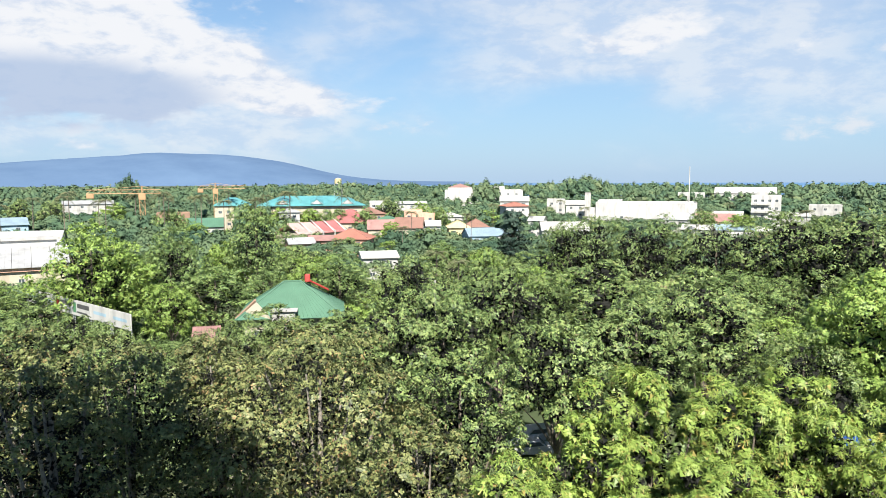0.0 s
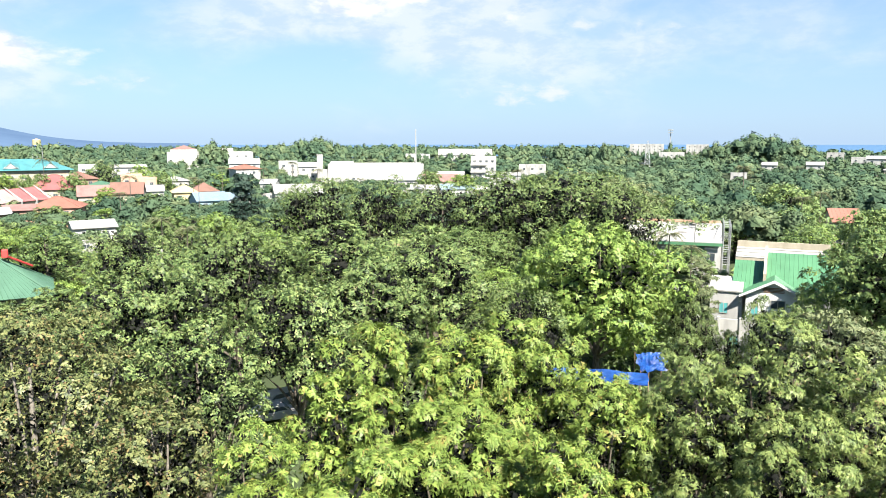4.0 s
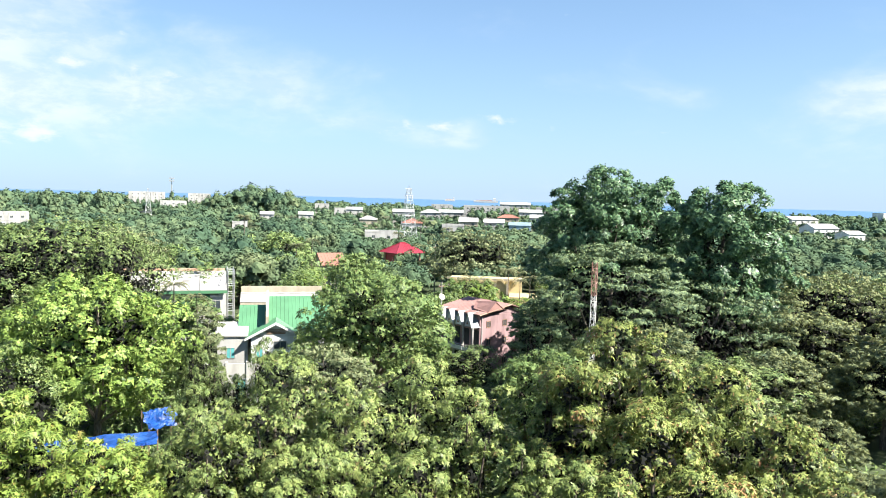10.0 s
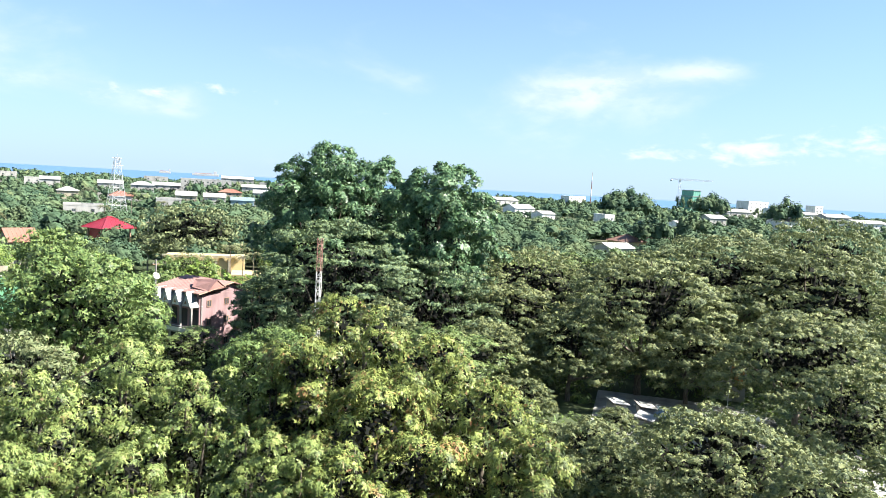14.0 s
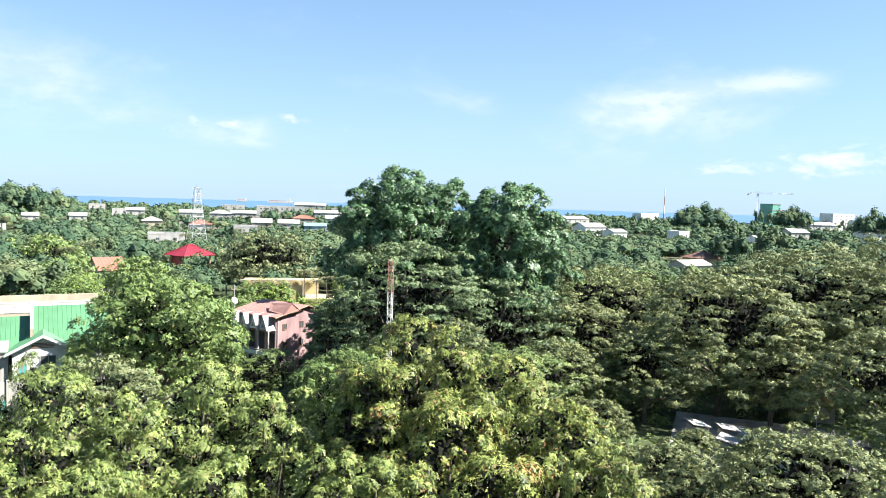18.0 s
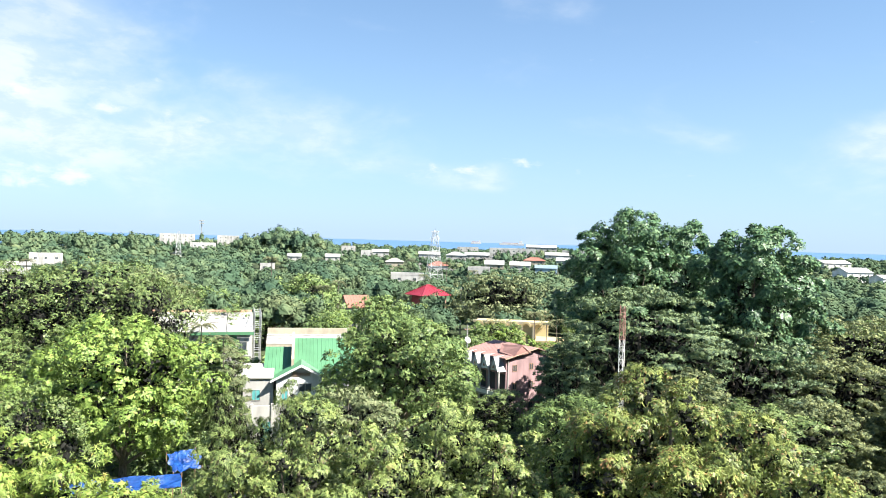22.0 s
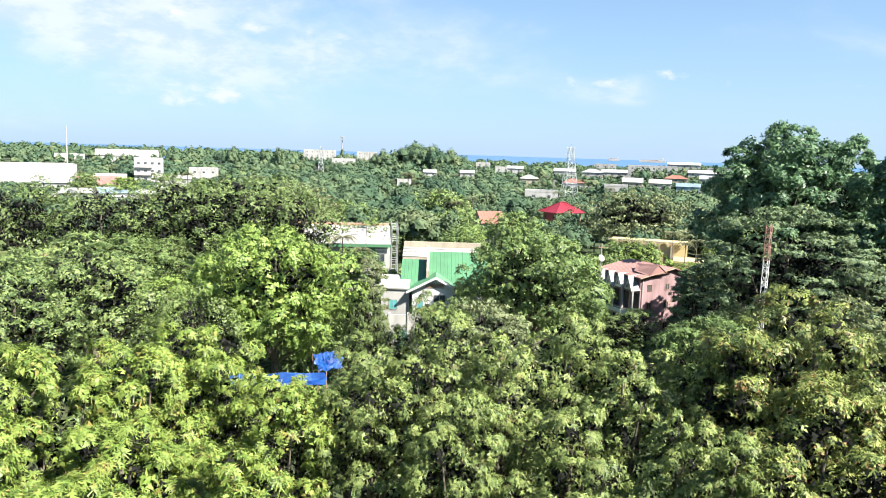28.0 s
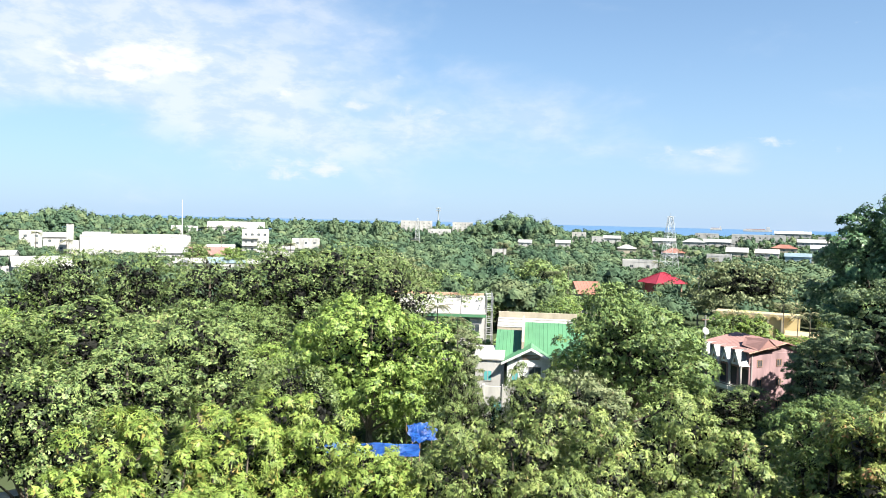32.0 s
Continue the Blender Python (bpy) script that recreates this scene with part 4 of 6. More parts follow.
# green-roofed house among the trees, with a cross gable to the front
def green_house():
    root = thing("house", "white two-storey house with a ribbed green roof and front gable", "house", at(0.6, 92))
    part("wall", box(-3.1, 6.4, -1.5, 5.0, -0.2, 7.2, 0.03), WHITE, root)
    part("gable_wing", box(-2.6, 3.1, -4.4, -1.52, -0.2, 7.0, 0.03), LIT_WHITE, root)
    part("gable_wall", slab([(-2.6, -4.39, 7.0), (3.1, -4.39, 7.0), (0.25, -4.39, 8.5)], 0.15), LIT_WHITE, root)
    # long roof slope towards the front
    part("roof", ribbed([(-0.6, -2.3, 7.6), (7.0, -2.3, 7.6), (7.0, 3.0, 10.8), (-0.6, 3.0, 10.8)], 0.12, 0.45), ROOF_GREEN, root)
    part("lower_roof", ribbed([(-4.2, -2.3, 7.0), (-0.97, -2.3, 7.0), (-0.97, 3.0, 9.7), (-4.2, 3.0, 9.7)], 0.12, 0.45), ROOF_GREEN, root)
    part("back_roof", ribbed([(7.0, 6.2, 8.9), (-0.6, 6.2, 8.9), (-0.6, 3.0, 10.8), (7.0, 3.0, 10.8)], 0.12, 0.45), ROOF_GREEN, root)
    part("gable_roof", ribbed([(3.75, -4.95, 6.85), (3.75, 1.0, 6.85), (0.25, 1.0, 8.72), (0.25, -4.95, 8.72)], 0.12, 0.45), ROOF_GREEN, root)
    part("gable_slope", ribbed([(-3.25, 1.0, 6.85), (-3.25, -4.95, 6.85), (0.25, -4.95, 8.72), (0.25, 1.0, 8.72)], 0.12, 0.45), ROOF_GREEN, root)
    for s in (1, -1):
        part("bargeboard", slab([(0.25, -4.98, 8.80), (0.25 + s * 3.55, -4.98, 6.92), (0.25 + s * 3.55, -4.98, 6.64), (0.25, -4.98, 8.50)][::-s], 0.06), LIT_WHITE, root)
    part("fire_wall", slab([(-0.95, -2.0, 7.2), (-0.95, 3.1, 9.6), (-0.95, 3.1, 11.6), (-0.95, -2.0, 9.0)], -0.32), CREAM, root)
    window(root, 0.75, -4.42, 5.5, 1.5, 1.0)
    for i in range(4):
        part("vent_slat", slab([(-0.95, -4.44, 7.32 + i * 0.15), (1.45, -4.44, 7.32 + i * 0.15), (1.2, -4.44, 7.42 + i * 0.15), (-0.7, -4.44, 7.42 + i * 0.15)], 0.05), BROWN, root)
    window(root, -1.6, -4.42, 4.5, 0.8, 1.3, TEAL)
    window(root, 1.2, -4.42, 1.3, 1.4, 1.2)
    # white lean-to beside it and the garden wall
    part("side_roof", slab([(-6.6, -4.0, 7.1), (-2.95, -4.0, 7.1), (-2.95, 0.6, 8.0), (-6.6, 0.6, 8.0)], 0.15), ROOF_WHITE, root, "plain white lean-to roof")
    part("side_wall", box(-6.4, -2.95, -3.8, 0.4, -0.2, 6.95), WHITE, root)
    window(root, -4.9, -3.82, 4.4, 1.0, 1.3, TEAL)
    keep_open(0.2, 88, 11, 5.4)
    wall = thing("garden_wall", "stained white garden wall below the green-roofed house", "wall", at(-3.6, 82))
    part("wall_face", box(-3.2, 3.6, -0.15, 0.15, -0.1, 5.2, 0.02), DULL_WHITE, wall)
    part("door", box(0.2, 1.1, -0.2, -0.152, 0.6, 3.4), TEAL, wall)
    for i in range(4):
        part("post", box(-3.2 + i * 2.2, -2.9 + i * 2.2, -0.28, 0.28, -0.1, 5.4, 0.02), DULL_WHITE, wall)
    keep_open(-3.9, 82, 4.4, 3.2)


green_house()


def parapet_building():
    root = thing("rear_building", "long cream parapet wall behind the green roof", "building", at(1.6, 103))
    part("wall", box(-5.4, 5.6, -1.2, 6, -0.2, 9.1), CREAM, root)
    part("sloped_roof", slab([(-5.4, -1.25, 9.1), (5.6, -1.25, 9.1), (5.6, 1.2, 10.1), (-5.4, 1.2, 10.1)], 0.12), ROOF_WHITE, root)
    for i in range(3):
        part("ledge", box(-5.45, 5.65, -1.0 + 0.8 * i, -0.9 + 0.8 * i, 9.22 + 0.33 * i, 9.34 + 0.33 * i), DULL_WHITE, root)
    part("parapet", box(-5.4, 5.6, 1.25, 1.5, 9.2, 10.9, 0.02), CREAM, root)
    keep_open(1.6, 101, 10.5, 8.8)


parapet_building()


def white_hall():
    """The low white building with the pale roof and green front."""
    root = thing("white_roofed_building", "low building with pale roof panels and green fascia", "building", at(-15.0, 124, 4.5))
    part("wall", box(-8, 8, -5, 6, -0.2, 7.9, 0.03), WHITE, root)
    for i in range(4):
        part("roof_panel", slab([(-8.2 + i * 4.1, -5.6, 8.5), (-4.16 + i * 4.1, -5.6, 8.5), (-4.16 + i * 4.1, 5, 10.4), (-8.2 + i * 4.1, 5, 10.4)], 0.14), ROOF_WHITE, root)
        if i:
            part("seam", bar(bmesh.new(), (-8.18 + i * 4.1, -5.6, 8.55), (-8.18 + i * 4.1, 5, 10.45), 0.12, 4), DULL_WHITE, root)
    part("hatch", box(1.4, 2.8, -1.2, -0.9, 9.2, 9.55), CONCRETE, root)
    part("fascia", box(-8.2, 8.2, -5.75, -5.62, 7.95, 8.4), ROOF_GREEN, root, "green painted fascia board")
    part("pediment", slab([(0.8, -5.3, 5.8), (5.6, -5.3, 5.8), (5.6, -5.3, 7.7), (3.2, -5.3, 7.85), (0.8, -5.3, 7.7)], 0.15), ROOF_GREEN, root)
    for i in range(5):
        window(root, -6.4 + i * 3.2, -5.04, 5.2, 1.6, 1.6)
    part("back_parapet", box(-8, 8, 5.05, 5.3, 8, 10.8), SALMON, root, "salmon rear parapet")
    rack = part("scaffold_frame", bmesh.new(), STEEL, root, "grey pipe frame on the side wall")
    bm = bmesh.new()
    for i in range(4):
        bar(bm, (8.3, -4.6 + i * 2.6, 0), (8.3, -4.6 + i * 2.6, 11.4), 0.07)
        bar(bm, (9.3, -4.6 + i * 2.6, 0), (9.3, -4.6 + i * 2.6, 11.4), 0.07)
    for z in (3, 5, 7, 9, 11):
        for xx in (8.3, 9.3):
            bar(bm, (xx, -4.8, z), (xx, 3.6, z), 0.05)
        for i in range(4):
            bar(bm, (8.3, -4.6 + i * 2.6, z), (9.3, -4.6 + i * 2.6, z), 0.05)
    bm.to_mesh(rack.data)
    bm.free()
    keep_open(-15.0, 122, 17, 7.6)


white_hall()


def pink_building():
    """Its corner points at the balcony: a bare wall on one side, dormers and galleries on the other."""
    root = thing("unfinished_building", "unfinished bare-rendered building with small gabled dormers and rusty roof", "building", pose(27.3, 92.6, 0, 0, 0, 26))
    part("wall", box(0, 7.5, 0, 8.0, -0.2, 8.3, 0.04), PINK, root)
    part("roof", ribbed([(-0.5, 8.2, 8.55), (-0.5, -0.5, 8.55), (5.2, -0.5, 9.6), (5.2, 8.2, 9.6)], 0.12, 0.5), ROOF_RUST, root)
    part("roof_back", ribbed([(8.0, -0.5, 8.7), (8.0, 8.2, 8.7), (5.22, 8.2, 9.6), (5.22, -0.5, 9.6)], 0.12, 0.5), ROOF_RUST, root)
    part("gable_wall", slab([(0.0, 0.05, 8.32), (7.5, 0.05, 8.32), (5.2, 0.05, 9.4)], 0.2), PINK, root)
    part("rafter_beam", bar(bmesh.new(), (-0.6, -0.56, 8.42), (5.2, -0.56, 9.5), 0.12), BROWN, root)
    for i in range(4):
        y = 0.9 + i * 1.9
        dorm = part("dormer", slab([(-1.3, y + 0.72, 6.9), (-1.3, y - 0.72, 6.9), (-1.3, y, 8.6)], 0.12), LIT_WHITE, root)
        part("dormer_roof", slab([(-1.45, y, 8.75), (-1.45, y - 0.92, 6.75), (0.6, y - 0.92, 6.75), (0.6, y, 8.75)], 0.08), ROOF_GREY, dorm)
        part("dormer_roof", slab([(-1.45, y + 0.92, 6.75), (-1.45, y, 8.75), (0.6, y, 8.75), (0.6, y + 0.92, 6.75)], 0.08), ROOF_GREY, dorm)
        part("dormer_vent", slab([(-1.44, y + 0.2, 7.2), (-1.44, y - 0.2, 7.2), (-1.44, y, 7.7)], 0.02), BROWN, dorm)
        part("column", box(-1.35, -1.13, y - 1.0, y - 0.78, -0.1, 6.9), CONCRETE, root)
        # dark sheets on the solid wall paint the shade inside the gallery bays
        part("bay_opening", box(-0.02, 0.04, y - 0.75, y + 0.75, 4.1, 6.3), ASPHALT, root)
        part("bay_opening", box(-0.02, 0.04, y - 0.75, y + 0.75, 1.2, 3.4), ASPHALT, root)
        for z in (3.6, 0.8):
            rail = part("balcony_rail", box(-1.5, -1.40, y - 0.95, y + 0.95, z + 0.62, z + 0.74, 0.02), DULL_WHITE, root)
            part("rail_panel", box(-1.48, -1.42, y - 0.92, y + 0.92, z, z + 0.5, 0.01), LIT_WHITE, rail)
            part("floor_slab", box(-1.4, -0.02, y - 0.95, y + 0.95, z - 0.22, z - 0.02), CONCRETE, root)
    for z in (1.4, 4.2, 6.6):
        for x in (1.6, 4.6):
            window(root, x, -0.01, z, 0.8, 0.9, ASPHALT, BROWN)
    # small cross gable over the front corner
    part("cross_gable", slab([(1.0, -0.62, 8.75), (3.6, -0.62, 8.95), (2.3, -0.62, 10.0)], 0.1), ROOF_RUST, root)
    part("cross_gable_roof", slab([(2.3, -0.7, 10.05), (0.8, -0.7, 8.7), (0.8, 2.2, 8.95), (2.3, 3.4, 9.7)], 0.08), ROOF_RUST, root)
    part("cross_gable_roof", slab([(3.8, -0.7, 8.95), (2.3, -0.7, 10.05), (2.3, 3.4, 9.7), (3.8, 2.2, 9.3)], 0.08), ROOF_RUST, root)
    part("downpipe", bar(bmesh.new(), (0.3, -0.12, 0), (0.3, -0.12, 8.2), 0.06, 6), DULL_WHITE, root)
    dish = bmesh.new()
    bmesh.ops.create_cone(dish, cap_ends=True, segments=16, radius1=0.5, radius2=0.12, depth=0.18, matrix=Matrix.Translation((-0.3, 7.6, 10.0)) @ Euler((radians(60), 0, 0)).to_matrix().to_4x4())
    bar(dish, (-0.3, 7.7, 8.8), (-0.3, 7.7, 9.9), 0.04)
    part("satellite_dish", dish, WHITE, root, "white satellite dish")
    keep_open(25.6, 94.6, 8, 4.2)


pink_building()


def radio_mast():
    """Slim three-legged lattice mast, painted in red and white."""
    root = thing("radio_mast", "slim lattice radio mast painted rusty red and white", "mast", pose(19.3, 41.0, 0))
    legs = [(0.19 * math.cos(a), 0.19 * math.sin(a)) for a in (0.3, 0.3 + 2.094, 0.3 + 4.189)]
    for k in range(10):
        z0, z1 = k * 2.03, (k + 1) * 2.03
        bm = bmesh.new()
        for i, (x, y) in enumerate(legs):
            bar(bm, (x, y, z0), (x, y, z1), 0.024, 5)
            nx, ny = legs[(i + 1) % 3]
            for j in range(5):
                a, b = z0 + j * 0.406, z0 + (j + 1) * 0.406
                bar(bm, (x, y, a), (nx, ny, b) if j % 2 else (nx, ny, a), 0.010)
                bar(bm, (nx, ny, a), (x, y, b), 0.010)
        part("mast_section", bm, MAST_RED if k in (9, 5, 2) else MAST_WHITE, root)
    keep_open(19.3, 41, 0.8, 15.6)


radio_mast()


def lattice_tower(name, label, x, y, base, top, tall, mat, levels=8, arms=True, turn=12, bars=0.11):
    root = thing(name, label, "tower", pose(x, y, 0, 0, 0, turn))

    def spot(i, f):
        h = base + (top - base) * f
        return Vector(((1, 1, -1, -1)[i] * h / 2, (1, -1, -1, 1)[i] * h / 2, f * tall))
    for i in range(4):
        part("leg", bar(bmesh.new(), spot(i, 0), spot(i, 1), bars * 1.4, 4, bars), mat, root)
    fs = [1 - (1 - k / levels) ** 1.15 for k in range(levels + 1)]
    for k in range(levels):
        for i in range(4):
            j = (i + 1) % 4
            part("brace", bar(bmesh.new(), spot(i, fs[k]), spot(j, fs[k + 1]), bars * 0.75), mat, root)
            part("brace", bar(bmesh.new(), spot(j, fs[k]), spot(i, fs[k + 1]), bars * 0.75), mat, root)
            part("ring_beam", bar(bmesh.new(), spot(i, fs[k + 1]), spot(j, fs[k + 1]), bars * 0.75), mat, root)
    if arms:
        for k, w in ((0.99, 2.0), (0.88, 2.4)):
            part("cross_arm", bar(bmesh.new(), (-w, 0, tall * k), (w, 0, tall * k), bars), mat, root)
        part("peak", bar(bmesh.new(), (0, 0, tall * 0.98), (0, 0, tall * 1.05), bars), mat, root)
    keep_open(x, y, base + 1, tall * 0.2)
    return root


lattice_tower("power_pylon", "grey steel lattice power pylon above the trees", 60.7, 324.3, 7.4, 1.6, 27.2, STEEL, bars=0.085)
lattice_tower("relay_tower", "thin grey lattice tower by a white block", -91, 600, 5, 1.2, 24, STEEL, 7, False)


def pole_mast(name, label, x, y, tall, r, mat, low, rings=0, cap=None):
    root = thing(name, label, "mast", pose(x, y, 0))
    n = 6
    for k in range(n):
        part("pole_section", bar(bmesh.new(), (0, 0, tall * k / n), (0, 0, tall * (k + 1) / n), r * (1 - 0.09 * k), 8, r * (1 - 0.09 * (k + 1))), mat if k % 2 == 0 or not cap else cap, root)
    for k in range(rings):
        part("antenna_panel", box(-r * 2.5, r * 2.5, -r * 2.5, r * 2.5, tall - 1.2 - k * 2.4, tall - 0.2 - k * 2.4), mat, root)
    keep_open(x, y, 3, low)


pole_mast("flagpole", "tall slender white pole beside a white hall", -172.3, 349.8, 30.4, 0.42, WHITE, 10)
pole_mast("phone_mast", "slim dark mast with antennas on top", -85.5, 694, 34.5, 0.8, STEEL, 20, 2)
pole_mast("striped_mast", "thin red and white striped mast", 431, 417.5, 40, 0.55, MAST_RED, 19, 0, MAST_WHITE)

# white hall with its tower, and the white blocks beside it
wh = house("long white windowless hall with a flat roof", -196, 349, 50, 24, 11.4, WHITE, "flat", ROOF_WHITE, storeys=1, panes=2, open_low=3.6, category="hall", name="hall")
part("upper_block", box(-24, -12, -10, 6, 11.5, 13.3, 0.05), WHITE, wh)
part("side_block", box(-29, -25.02, -11, 4, -0.2, 9.0, 0.05), WHITE, wh)
tw = thing("slab_tower", "narrow white concrete slab tower", "tower", at(-213, 320.5))
part("shaft", box(-1.5, 1.5, -1.2, 1.2, -0.2, 17.0, 0.08), DULL_WHITE, tw)
part("coping", box(-1.6, 1.6, -1.3, 1.3, 17.01, 17.3, 0.05), DULL_WHITE, tw)
part("fin", box(-0.2, 0.2, -1.45, -1.21, 1, 16), WHITE, tw)
keep_open(-213, 320.5, 5, 4)
blk = house("white three-storey block with balconies", -143, 373, 13.5, 12, 15.2, WHITE, "flat", CONCRETE, storeys=4, panes=4, open_low=5.2, category="building", name="apartment_block")
for z in (3.6, 7.4, 11.2):
    part("balcony", box(-6.9, 1.5, -7.3, -6.02, z, z + 1.0, 0.03), DULL_WHITE, blk)
part("roof_room", box(-4.5, 0.5, -3, 3, 15.33, 17.6, 0.04), WHITE, blk)
wb = house("white four-storey building with a stepped roofline", -331, 373, 52, 18, 16.6, WHITE, "flat", CONCRETE, storeys=4, panes=9, open_low=11, category="building", name="office_building")
part("gabled_block", box(-24, -8, -9.6, -9.02, -0.2, 19.0, 0.05), WHITE, wb)
part("gable_top", slab([(-24, -9.6, 19.01), (-8, -9.6, 19.01), (-16, -9.6, 21.6)], 8), ROOF_RUST, wb, "rusty little gable roof")
part("roof_block", box(2, 14, -5, 5, 16.8, 19.6, 0.05), WHITE, wb)
wa = house("pale warehouse with a long low gabled roof", -236, 573, 44, 26, 13.0, WHITE, "gable", ROOF_WHITE, 4.6, open_low=12.6, category="warehouse", name="warehouse", panes=6)
house("white annex of the warehouse", -272, 556, 20, 16, 12.8, WHITE, "flat", ROOF_WHITE, open_low=11.8, category="warehouse", name="warehouse", panes=4)

# town of red and coloured roofs
def row_houses():
    for k in range(4):
        x, y = -206.0 - k * 0.9, 137.0 + k * 5.5
        root = thing("row_house", "row house with white party walls and a striped red roof", "house", at(x, y, 100), "row houses")
        part("wall", box(-2.8, 2.8, -5, 5, -0.2, 6.8), CREAM, root)
        part("roof", ribbed([(-2.7, -5.6, 6.4), (2.7, -5.6, 6.4), (2.7, 0.5, 10.0), (-2.7, 0.5, 10.0)], 0.12, 0.5), ROOF_RED if k > 1 else ROOF_PINK, root)
        part("back_roof", ribbed([(2.7, 6, 6.6), (-2.7, 6, 6.6), (-2.7, 0.5, 10.0), (2.7, 0.5, 10.0)], 0.12, 0.5), ROOF_RUST, root)
        part("party_wall", slab([(2.72, -5.8, 6.2), (2.95, -5.8, 6.9), (2.95, 0.5, 10.7), (2.72, 0.5, 10.7)], 0.3), WHITE, root)
        part("party_wall", box(2.72, 2.98, -5.8, 5.5, -0.2, 7.2), WHITE, root)
        front_windows(root, 5, -5.02, 3.8, 1.1, 1.2, 2)
    keep_open(-204, 145, 21, 5.6)


row_houses()
T = house("long school hall with a bright turquoise hipped roof", -245, 172, 40, 16, 14.2, CREAM, "hip", ROOF_TURQ, 3.6, storeys=3, panes=10, open_low=14.6, category="school", name="school_hall", over=1.2)
for sx in (-11, 2, 14):
    part("dormer", slab([(sx - 2.4, -8.4, 14.9), (sx + 2.4, -8.4, 14.9), (sx, -8.4, 16.8)], 0.4), WHITE, T)
    part("dormer_roof", slab([(sx, -8.6, 16.7), (sx + 2.8, -8.6, 14.1), (sx + 2.8, -3, 16.4), (sx, -3, 17.4)][::-1], 0.1), ROOF_TURQ, T)
    part("dormer_roof", slab([(sx - 2.8, -8.6, 14.1), (sx, -8.6, 16.7), (sx, -3, 17.4), (sx - 2.8, -3, 16.4)][::-1], 0.1), ROOF_TURQ, T)
house("turquoise-roofed wing of the school", -268, 150, 14, 11, 14.2, CREAM, "hip", ROOF_TURQ, 3.0, panes=4, storeys=3, open_low=14.8, category="school", name="school_hall")
